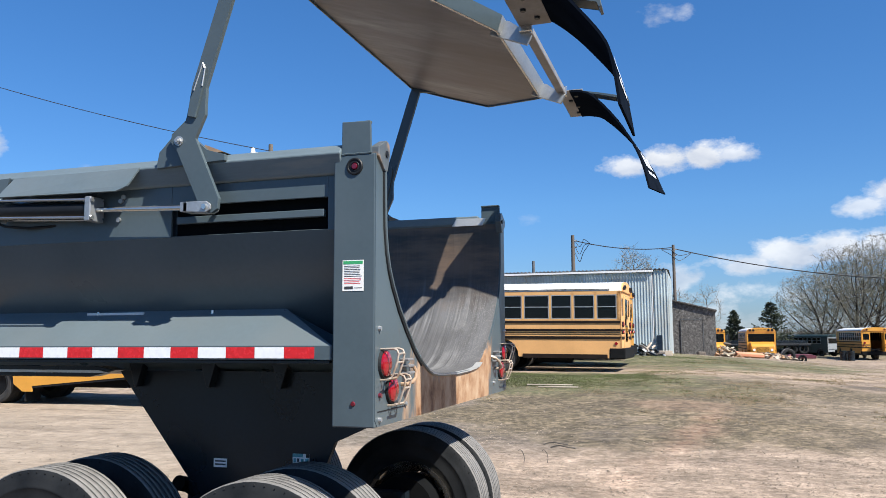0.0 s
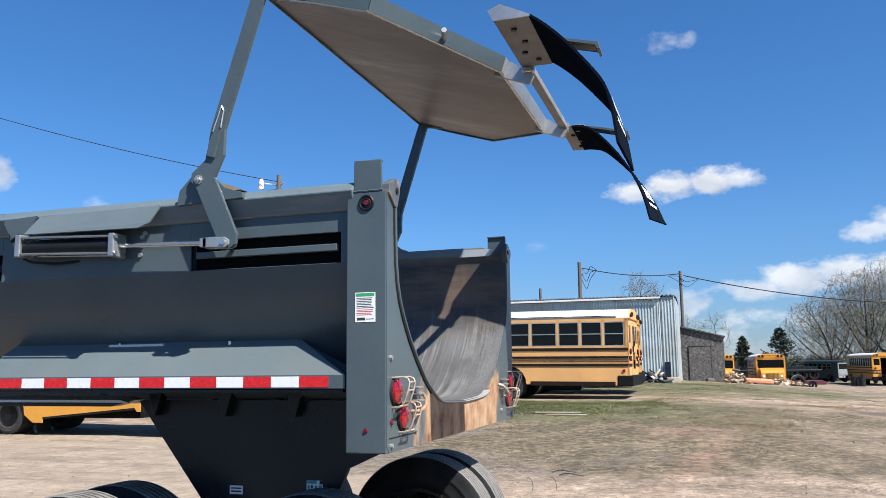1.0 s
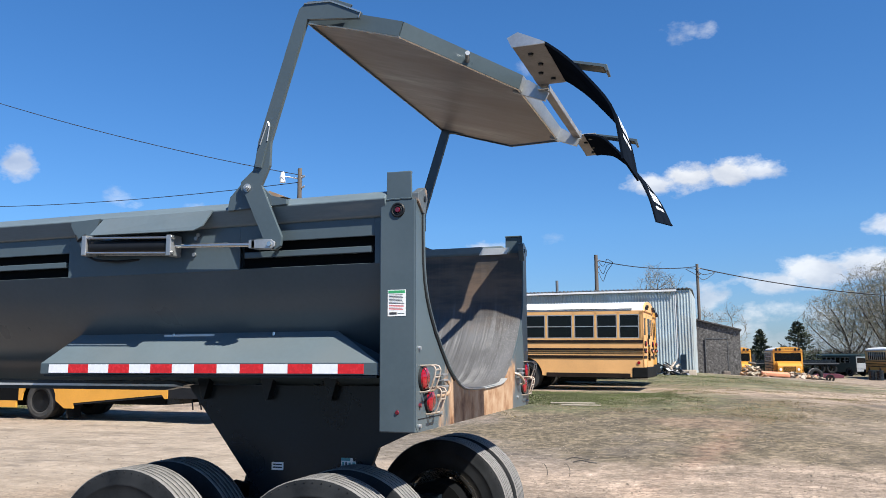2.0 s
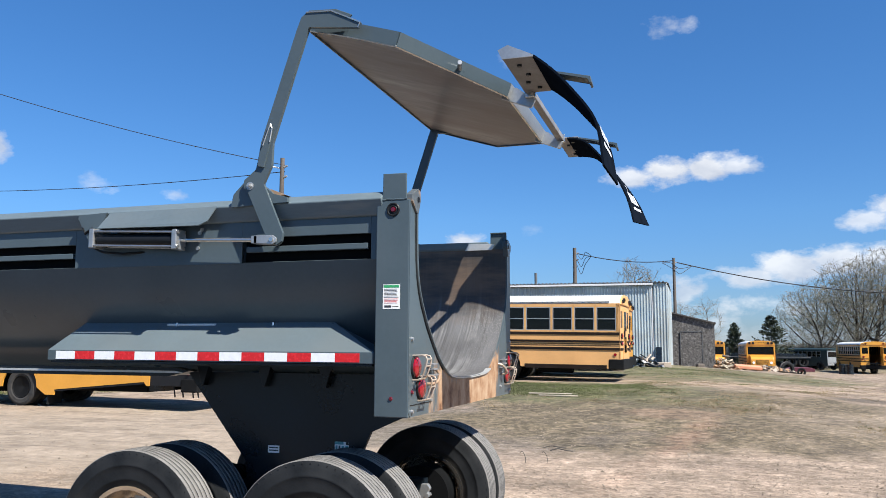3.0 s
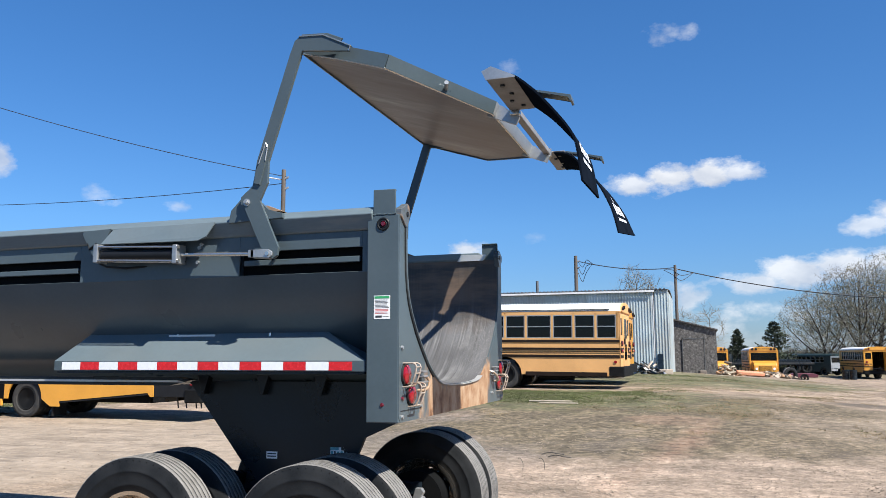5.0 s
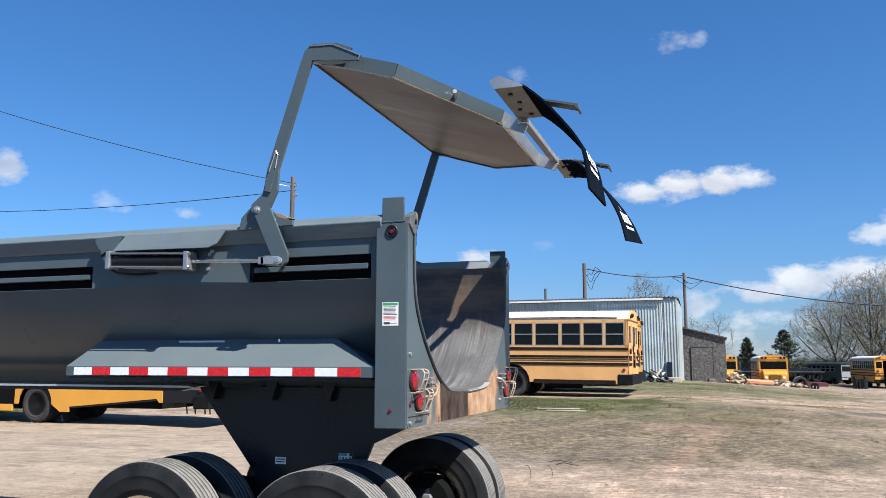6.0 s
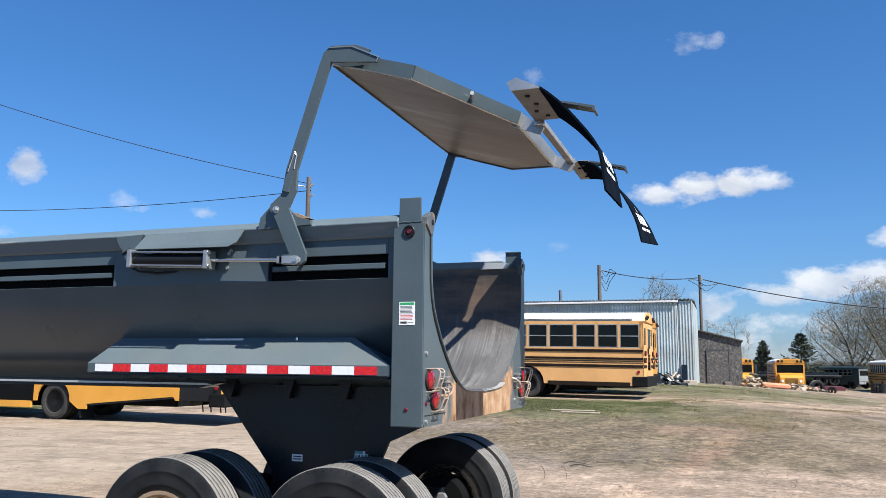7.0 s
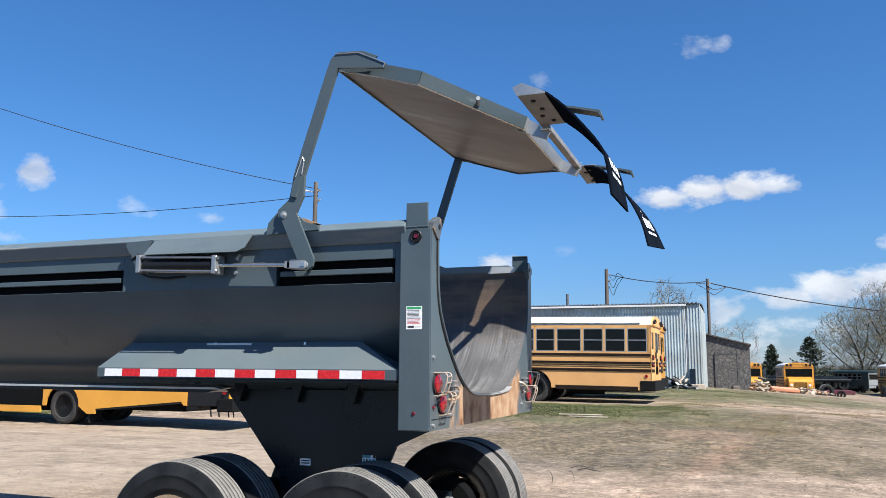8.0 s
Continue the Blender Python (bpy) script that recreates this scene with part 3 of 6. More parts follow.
# tail lamps with bent-bar guards
for side in (1, -1):
    def Y(v):
        return v if side == 1 else flip(v)
    for y, z in ((3.085, 1.542), (3.172, 1.424)):
        ring = bmesh.new()
        rod(ring, (TAIL, Y(y), z), (TAIL + 0.012, Y(y), z), 0.068, 0.064, 28)
        lamp = part("tail_lamp", ring, RUBBER, trailer, "round red tail lamp in a rubber ring")
        lens = lathe([(0.001, 0.012), (0.057, 0.012), (0.055, 0.020), (0.04, 0.027), (0.02, 0.030), (0.001, 0.031)], 28, "z")
        bmesh.ops.transform(lens, matrix=Matrix.Translation((TAIL, Y(y), z)) @ Matrix.Rotation(radians(90), 4, "Y"), verts=lens.verts)
        part("lens", lens, REDLENS, lamp, smooth=True)
        for dy in (-0.034, 0.040):
            hoop = [(0, 0.066), (0.060, 0.068), (0.078, 0.062), (0.086, 0.046), (0.080, 0.012), (0.062, -0.040), (0.052, -0.060), (0.040, -0.068), (0, -0.070)]
            part("lamp_guard", tube([(TAIL + a, Y(y + dy), z + b) for a, b in hoop], 0.0048, 8), IVORY, lamp, "bent steel lamp guard", smooth=True)
        for a, dz, lo, hi in ((0.086, 0.046, -0.034, 0.040), (0.078, 0.008, -0.034, 0.040), (0.050, -0.062, -0.070, 0.040)):
            part("guard_tie", tube([(TAIL + a, Y(y + lo), z + dz), (TAIL + a, Y(y + hi), z + dz)], 0.0045, 8), IVORY, lamp, smooth=True)
    # hinge hook between lamps and mouth
    hook = [(TAIL, Y(3.31), 1.440), (TAIL + 0.03, Y(3.31), 1.440), (TAIL + 0.05, Y(3.33), 1.448), (TAIL + 0.055, Y(3.36), 1.465), (TAIL + 0.05, Y(3.39), 1.492), (TAIL + 0.03, Y(3.41), 1.515), (TAIL, Y(3.42), 1.525)]
    part("latch_hook", tube(hook, 0.009, 10), RUSTPLATE if side == 1 else IVORY, trailer, "worn bare steel gate latch hook", smooth=True)
    for k, (yy, zz) in enumerate(((3.29, 1.555), (3.30, 1.525), (3.31, 1.492))):
        ys = sorted((Y(yy), Y(yy + 0.075)))
        part("latch_plate", block((TAIL, ys[0], zz - 0.006), (TAIL + 0.045, ys[1], zz + 0.006), 0.003), SANDY, trailer)
    for yy, zz in ((3.03, 1.70), (3.035, 1.30), (3.36, 1.345), (3.035, 1.405)):
        b = bmesh.new()
        rod(b, (TAIL, Y(yy), zz), (TAIL + 0.012, Y(yy), zz), 0.012, 0.010, 10)
        part("bolt", b, DARKRED if zz == 1.405 else GALV, trailer)

# sloping fender with its striped edge
fender = bmesh.new()
FZ, FY = 1.625, 3.0
top = [Vector(p) for p in ((-3.80, FY, FZ), (-1.515, FY, FZ), (-1.88, 3.238, 1.807), (-3.72, 3.238, 1.807))]
v1 = [fender.verts.new(p) for p in top]
v2 = [fender.verts.new(p + Vector((0, 0.004, -0.008))) for p in top]
fender.faces.new(v1), fender.faces.new(v2[::-1])
for i in range(4):
    fender.faces.new((v1[i], v2[i], v2[(i + 1) % 4], v1[(i + 1) % 4]))
fob = part("fender", fender, LITPAINT, trailer, "sloping painted steel fender")
part("fender_lip", block((-3.80, FY - 0.002, 1.560), (-1.515, FY + 0.006, FZ), 0.002), PAINT, fob)
part("fender_web", prism([(-1.88, 1.80), (-1.515, 1.622), (-1.515, 1.56), (-1.88, 1.56)], "y", 3.22, 3.228), PAINT, fob)
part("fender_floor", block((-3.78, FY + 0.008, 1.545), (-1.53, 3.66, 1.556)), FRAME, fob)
for i in range(14):
    x1 = -1.60 - i * 0.1524
    part("reflective_tape", block((x1 - 0.1516, FY - 0.0045, 1.567), (x1 - 0.0008, FY - 0.002, 1.618)), RED if i % 2 == 0 else WHITE, fob, "red reflective tape" if i % 2 == 0 else "white reflective tape")
part("fender_hinge", block((-3.05, 3.206, 1.782), (-2.69, 3.222, 1.796), 0.002), ALU, fob, "bright hinge strip")
for x in (-2.98, -2.28):
    b = bmesh.new()
    rod(b, (x, 3.214, 1.780), (x, 3.213, 1.802), 0.009, 0.007, 10)
    part("bolt", b, CHROME, fob)

# frame: side plates with gussets, rails, cross members
for side in (1, -1):
    def Y(v):
        return v if side == 1 else flip(v)
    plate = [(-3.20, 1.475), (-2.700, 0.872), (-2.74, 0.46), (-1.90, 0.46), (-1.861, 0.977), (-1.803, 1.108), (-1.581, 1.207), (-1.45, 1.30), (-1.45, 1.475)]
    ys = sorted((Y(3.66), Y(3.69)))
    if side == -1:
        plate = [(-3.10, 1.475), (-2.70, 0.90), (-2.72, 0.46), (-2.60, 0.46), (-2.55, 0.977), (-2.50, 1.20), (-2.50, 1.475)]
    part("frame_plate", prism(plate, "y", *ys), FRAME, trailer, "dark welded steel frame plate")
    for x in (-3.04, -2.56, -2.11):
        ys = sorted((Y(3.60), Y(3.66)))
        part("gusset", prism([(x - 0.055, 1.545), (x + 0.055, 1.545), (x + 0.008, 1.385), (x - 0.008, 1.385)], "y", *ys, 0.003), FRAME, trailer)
    ys = sorted((Y(3.30), Y(3.39)))
    beam = [(NOSE, 1.455), (NOSE, 1.512), (-3.05, 1.512), (-2.93, 1.492), (-3.10, 1.455)]
    part("frame_rail", prism(beam, "y", *ys, 0.003), FRAME, trailer)
    # bright strip stands in for the sunlit edge of the rail
    ys = sorted((Y(3.284), Y(3.298)))
    part("rail_edge", prism([(NOSE, 1.478), (NOSE, 1.492), (-3.03, 1.492), (-2.96, 1.478)], "y", *ys), ALU, trailer, "bright strip for the sunlit edge of the frame rail")
for x in (-2.56, -2.40):
    part("cross_member", block((x, 3.69, 0.55), (x + 0.02, flip(3.69), 1.44)), FRAME, trailer)
part("rear_sill", block((TAIL - 0.20, 3.10, 1.275), (TAIL - 0.015, flip(3.10), 1.30)), FRAME, trailer)

# stickers
def sticker(name, lo, hi, y, fields, parent, label):
    base = part(name, block((lo[0], y - 0.0015, lo[1]), (hi[0], y, hi[1])), LABEL, parent, label)
    w, h = hi[0] - lo[0], hi[1] - lo[1]
    for (a, b, c, d, m) in fields:
        part("print", block((lo[0] + a * w, y - 0.0022, lo[1] + b * h), (lo[0] + c * w, y - 0.0015, lo[1] + d * h)), m, base)
    return base


rows = [(0.04, 0.87, 0.96, 0.975, GREEN)]
rng = random.Random(4)
for k in range(7):
    rows.append((0.08, 0.80 - k * 0.055, 0.80 + 0.14 * rng.random(), 0.82 - k * 0.055, INK))
for k in range(4):
    rows.append((0.08, 0.40 - k * 0.055, 0.78 + 0.14 * rng.random(), 0.42 - k * 0.055, PINK))
rows += [(0.10, 0.06, 0.50, 0.15, INK), (0.55, 0.09, 0.92, 0.11, INK)]
sticker("warning_label", (-1.458, 1.866), (-1.356, 2.004), NEAR, rows, trailer, "white warning label with a green header")
sticker("frame_label", (-2.545, 0.948), (-2.460, 0.996), 3.659, [(0.1, 0.62, 0.9, 0.78, INK), (0.1, 0.25, 0.9, 0.42, INK)], trailer, "small white label")
sticker("permit_sticker", (-2.055, 0.975), (-1.955, 1.040), 3.659, [(0.0, 0.72, 0.62, 1.0, TEAL), (0.06, 0.28, 0.20, 0.62, TEAL), (0.28, 0.34, 0.40, 0.62, INK), (0.50, 0.28, 0.66, 0.58, TEAL), (0.76, 0.36, 0.96, 0.62, TEAL), (0.0, 0.0, 0.8, 0.14, TEAL), (0.80, 0.70, 1.0, 1.0, FRAME), (0.84, 0.0, 1.0, 0.2, FRAME)], trailer, "torn teal and white permit sticker")

# ---- lift cylinder ----
for side in (1, -1):
    def Y(v):
        return v if side == 1 else flip(v)
    cy = Y(2.955)
    barrel = bmesh.new()
    rod(barrel, (-3.40, cy, 2.322), (-2.826, cy, 2.303), 0.040, n=28)
    cyl = part("lift_cylinder", barrel, BLACK, trailer, "black air cylinder between steel tie rods", smooth=True)
    for a, z in ((-3.428, 2.330), (-2.808, 2.302)):
        part("end_cap", block((a - 0.018, cy - 0.052, z - 0.062), (a + 0.018, cy + 0.05, z + 0.062), 0.006), GALV, cyl, "worn cast end cap")
    for dy in (-0.042, 0.042):
        for dz in (-0.045, 0.045):
            b = bmesh.new()
            rod(b, (-3.44, cy + dy, 2.330 + dz), (-2.79, cy + dy, 2.302 + dz), 0.0075, n=8)
            part("tie_rod", b, CHROME, cyl, smooth=True)
    for dz in (-0.045, 0.045):
        b = bmesh.new()
        rod(b, (-2.79, cy - 0.042, 2.302 + dz), (-2.778, cy - 0.042, 2.302 + dz), 0.012, n=6)
        part("nut", b, CHROME, cyl)
    b = bmesh.new()
    rod(b, (-2.80, cy, 2.302), (-2.24, cy, 2.281), 0.013, n=16)
    part("piston_rod", b, CHROME, cyl, "polished piston rod", smooth=True)
    cl = bmesh.new()
    kk = 1 if side == 1 else -1
    prism([(-2.255, 2.256), (-2.255, 2.304), (-2.13, 2.302), (-2.105, 2.285), (-2.105, 2.262), (-2.13, 2.248)], "y", cy - 0.046 * kk, cy - 0.034 * kk, 0.003, cl)
    prism([(-2.255, 2.256), (-2.255, 2.304), (-2.13, 2.302), (-2.105, 2.285), (-2.105, 2.262), (-2.13, 2.248)], "y", cy + 0.016, cy + 0.028, 0.003, cl)
    box(cl, (-2.27, cy - 0.046, 2.258), (-2.235, cy + 0.046, 2.303))
    c = part("clevis", cl, GALV, cyl)
    b = bmesh.new()
    rod(b, (-2.135, cy - 0.056, 2.275), (-2.135, cy + 0.056, 2.275), 0.013, n=14)
    part("clevis_pin", b, CHROME, cyl)
    # hood over the cylinder and its bracket
    hood = bmesh.new()
    quad = [(-3.345, Y(2.968), 2.495), (-2.555, Y(2.968), 2.503), (-2.585, Y(2.915), 2.405), (-2.64, Y(2.905), 2.380), (-3.385, Y(2.903), 2.390)]
    a = [hood.verts.new(p) for p in quad]
    c2 = [hood.verts.new((p[0], p[1] + (0.008 if side == 1 else -0.008), p[2] - 0.003)) for p in quad]
    hood.faces.new(a), hood.faces.new(c2[::-1])
    for i in range(5):
        hood.faces.new((a[i], c2[i], c2[(i + 1) % 5], a[(i + 1) % 5]))
    part("cylinder_hood", hood, LITPAINT, trailer, "tilted steel cover over the cylinder")
    ys = sorted((Y(2.957), Y(2.969)))
    part("cylinder_bracket", prism([(-3.585, 2.470), (-3.58, 2.49), (-3.36, 2.50), (-3.44, 2.31), (-3.49, 2.315)], "y", *ys), PAINT, trailer)
    for x, z in ((-2.70, 2.35), (-2.71, 2.255), (-2.685, 2.37)):
        b = bmesh.new()
        rod(b, (x, Y(3.023), z), (x, Y(3.011), z), 0.012, n=10)
        part("bolt", b, GALV, trailer)
    if side == 1:
        part("air_hose", tube([(-3.46, 2.95, 2.40), (-3.52, 2.955, 2.37), (-3.545, 2.965, 2.41), (-3.535, 2.972, 2.45), (-3.50, 2.98, 2.47)], 0.009, 8), RUBBER, trailer, "black air hose", smooth=True)
        part("lower_hose", tube([(-3.44, 2.96, 2.27), (-3.38, 2.965, 2.245), (-3.25, 2.99, 2.235), (-3.1, 3.03, 2.245)], 0.007, 8), RUBBER, trailer, "black air hose", smooth=True)

# ---- lifting arms ----
ARM = [(-2.345, 2.600), (-2.343, 2.643), (-2.262, 2.705), (-2.252, 2.76), (-2.236, 2.866), (-2.020, 3.540), (-1.990, 3.622), (-1.950, 3.652), (-1.790, 3.640), (-1.600, 3.545), (-1.615, 3.512),
       (-1.938, 3.556), (-2.158, 2.860), (-2.158, 2.724), (-2.212, 2.614), (-2.072, 2.315), (-2.078, 2.265), (-2.11, 2.245), (-2.165, 2.258), (-2.305, 2.555)]
for side in (1, -1):
    def Y(v):
        return v if side == 1 else flip(v)
    ys = sorted((Y(2.925), Y(2.948)))
    shape = ARM
    if side == -1:
        shape = [(-2.30, 2.550)] + [p for p in ARM[1:15]] + [(-2.185, 2.550)]
        ys = sorted((5.400, 5.424))
    arm = part("lift_arm", prism(shape, "y", *ys, 0.002), PAINT, trailer, "bent flat steel lifting arm")
    ys = sorted((Y(2.912), Y(2.925))) if side == 1 else [5.388, 5.400]
    part("arm_stiffener", prism([(-2.248, 2.72), (-2.238, 2.80), (-2.205, 2.87), (-2.168, 2.98), (-2.155, 2.95), (-2.17, 2.86), (-2.19, 2.78), (-2.205, 2.71)], "y", *ys, 0.003), PAINT, arm, "welded stiffener plate")
    if side == 1:
        part("weld_bead", tube([(-1.958, 2.9235, 3.648), (-1.792, 2.9235, 3.637), (-1.70, 2.9235, 3.592), (-1.603, 2.9235, 3.543), (-1.617, 2.9235, 3.514)], 0.005, 6), CHROME, arm, "bright weld bead", smooth=True)
        part("weld_bead", tube([(-2.215, 2.9115, 2.845), (-2.168, 2.9115, 2.978), (-2.156, 2.9115, 2.950), (-2.170, 2.9115, 2.862)], 0.004, 6), GALV, arm, smooth=True)
        part("gate_ear", prism([(-1.970, 3.630), (-1.955, 3.674), (-1.775, 3.660), (-1.670, 3.612), (-1.700, 3.575)], "y", 2.952, 2.966, 0.003), PAINT, arm)
    ys = sorted((Y(2.95), Y(2.976)))
    toe = part("pivot_bracket", prism([(-2.445, 2.485), (-2.43, 2.565), (-2.34, 2.655), (-2.28, 2.66), (-2.16, 2.555), (-2.06, 2.53), (-2.06, 2.50)], "y", *ys, 0.003), PAINT, trailer)
    ys = sorted((Y(2.976), Y(3.07)))
    part("rusty_gusset", prism([(-2.20, 2.545), (-2.19, 2.592), (-2.085, 2.55)], "y", *ys), RUSTPLATE, toe, "rusted weld gusset")
    b = bmesh.new()
    f = -1 if side == 1 else 1
    rod(b, (-2.300, Y(2.925), 2.606), (-2.300, Y(2.925) + 0.004 * f, 2.606), 0.024, n=20)
    rod(b, (-2.300, Y(2.925) + 0.004 * f, 2.606), (-2.300, Y(2.925) + 0.016 * f, 2.606), 0.017, n=6)
    rod(b, (-2.300, Y(2.925) + 0.016 * f, 2.606), (-2.300, Y(2.925) + 0.022 * f, 2.606), 0.009, n=10)
    part("pivot_pin", b, GALV, arm, "worn pivot bolt with its nut")

# ---- tailgate, lifted about its arms ----
GA, GN, G0 = Vector((0.955, 0, -0.2965)), Vector((0.2965, 0, 0.955)), Vector((-2.0, YC, 3.600))


def gp(a, b, n=0.0):
    return G0 + GA * a + Vector((0, b, 0)) + GN * n


half = [(0.0, 1.195), (0.30, 1.232), (0.625, 1.232), (1.17, 0.617)]
ring = [(a, -b) for a, b in half] + [(a, b) for a, b in half[::-1]]
gb = bmesh.new()
lo, hi = [gb.verts.new(gp(a, b)) for a, b in ring], [gb.verts.new(gp(a, b, 0.008)) for a, b in ring]
gb.faces.new(lo), gb.faces.new(hi[::-1])
for i in range(len(ring)):
    gb.faces.new((lo[i], hi[i], hi[(i + 1) % len(ring)], lo[(i + 1) % len(ring)]))
gate = part("tailgate", gb, BARE, trailer, "lifted steel tailgate, worn bare inside")
skin = bmesh.new()
lo, hi = [skin.verts.new(gp(a, b, 0.009)) for a, b in ring], [skin.verts.new(gp(a, b, 0.015)) for a, b in ring]
skin.faces.new(lo), skin.faces.new(hi[::-1])
for i in range(len(ring)):
    skin.faces.new((lo[i], hi[i], hi[(i + 1) % len(ring)], lo[(i + 1) % len(ring)]))
part("gate_skin", skin, PAINT, gate)
for i in range(len(ring)):
    (a1, b1), (a2, b2) = ring[i], ring[(i + 1) % len(ring)]
    d = Vector((a2 - a1, b2 - b1)).normalized()
    o = Vector((-d.y, d.x)) * 0.008
    if o.dot(Vector((a1 + a2 - 1.2, b1 + b2))) < 0:
        o = -o
    fl = bmesh.new()
    corners = [(a1, b1), (a2, b2), (a2 + o.x, b2 + o.y), (a1 + o.x, b1 + o.y)]
    l1, l2 = [fl.verts.new(gp(a, b, -0.012)) for a, b in corners], [fl.verts.new(gp(a, b, 0.075)) for a, b in corners]
    fl.faces.new(l1), fl.faces.new(l2[::-1])
    for k in range(4):
        fl.faces.new((l1[k], l2[k], l2[(k + 1) % 4], l1[(k + 1) % 4]))
    part("gate_flange", fl, GALV if abs(a2 - a1) < 0.05 and a1 > 1 else PAINT, gate)
rim_line = [gp(a, b, -0.013) for a, b in ring[:5]]
part("worn_edge", tube(rim_line, 0.0065, 6), CHROME, gate, "bright worn edge of the tailgate flange", smooth=True)
for b in (-0.55, 0.55):
    lug = bmesh.new()
    pts = [gp(1.12, b, 0.06), gp(1.12, b, -0.02), gp(1.20, b, -0.025), gp(1.33, b, -0.035), gp(1.34, b, 0.02), gp(1.20, b, 0.07)]
    one, two = [lug.verts.new(p + Vector((0, -0.012, 0))) for p in pts], [lug.verts.new(p + Vector((0, 0.012, 0))) for p in pts]
    lug.faces.new(one), lug.faces.new(two[::-1])
    for i in range(6):
        lug.faces.new((one[i], two[i], two[(i + 1) % 6], one[(i + 1) % 6]))
    part("gate_lug", lug, GALV, gate)
for b, a in ((-1.21, 0.92), (1.21, 0.92)):
    sgn = -1 if b < 0 else 1
    peg = bmesh.new()
    base = gp(0.92, sgn * 0.905, 0.02)
    rod(peg, base, base + Vector((0.03, sgn * 0.09, 0.01)), 0.014, n=12)
    part("latch_peg", peg, GALV, gate)

# mud-flap hangers on the gate's lower edge
for side in (1, -1):
    def Y(v):
        return v if side == 1 else flip(v)
    ys = sorted((Y(3.03), Y(3.65)))
    hanger = part("flap_hanger", block((-0.771, ys[0], 3.262), (-0.605, ys[1], 3.271), 0.002), SANDY, trailer, "sandy bare steel flap hanger plate")
    ys = sorted((Y(3.022), Y(3.030)))
    part("hanger_end", prism([(-0.775, 3.262), (-0.80, 3.317), (-0.742, 3.342), (-0.60, 3.272), (-0.60, 3.262)], "y", *ys), GALV, hanger)
    wing = bmesh.new()
    P = [(-0.775, Y(3.03), 3.268), (-0.80, Y(3.03), 3.317), (-0.80, Y(3.60), 3.317), (-0.775, Y(3.65), 3.268)]
    a = [wing.verts.new(p) for p in P]
    c2 = [wing.verts.new((p[0] + 0.006, p[1], p[2])) for p in P]
    wing.faces.new(a), wing.faces.new(c2[::-1])
    for i in range(4):
        wing.faces.new((a[i], c2[i], c2[(i + 1) % 4], a[(i + 1) % 4]))
    part("hanger_wing", wing, PAINT, hanger)
    # near-black studs stand for the dark holes in the plate
    for x, y in ((-0.70, 3.14), (-0.68, 3.30), (-0.71, 3.44), (-0.66, 3.55)):
        b = bmesh.new()
        rod(b, (x, Y(y), 3.262), (x, Y(y), 3.250), 0.016, 0.013, 10)
        part("bolt", b, FRAME, hanger)
    stay = bmesh.new()
    y0 = Y(3.43)
    pts = [(-0.64, 3.300), (-0.50, 3.268), (-0.345, 3.228), (-0.335, 3.200), (-0.322, 3.204), (-0.328, 3.240), (-0.50, 3.282), (-0.64, 3.313)]
    prism(pts, "y", y0 - 0.055, y0 + 0.055, 0.002, stay)
    part("flap_stay", stay, PAINT, hanger, "flat painted stay over the flap")
bar = bmesh.new()
box(bar, (-0.765, 3.64, 3.240), (-0.715, 4.83, 3.283), 0.006)
part("hanger_bar", bar, SANDY, gate, "square bar joining the flap hangers")
for y in (3.655, 4.815):
    part("bar_collar", block((-0.775, y - 0.02, 3.23), (-0.705, y + 0.02, 3.293), 0.005), CHROME, gate)


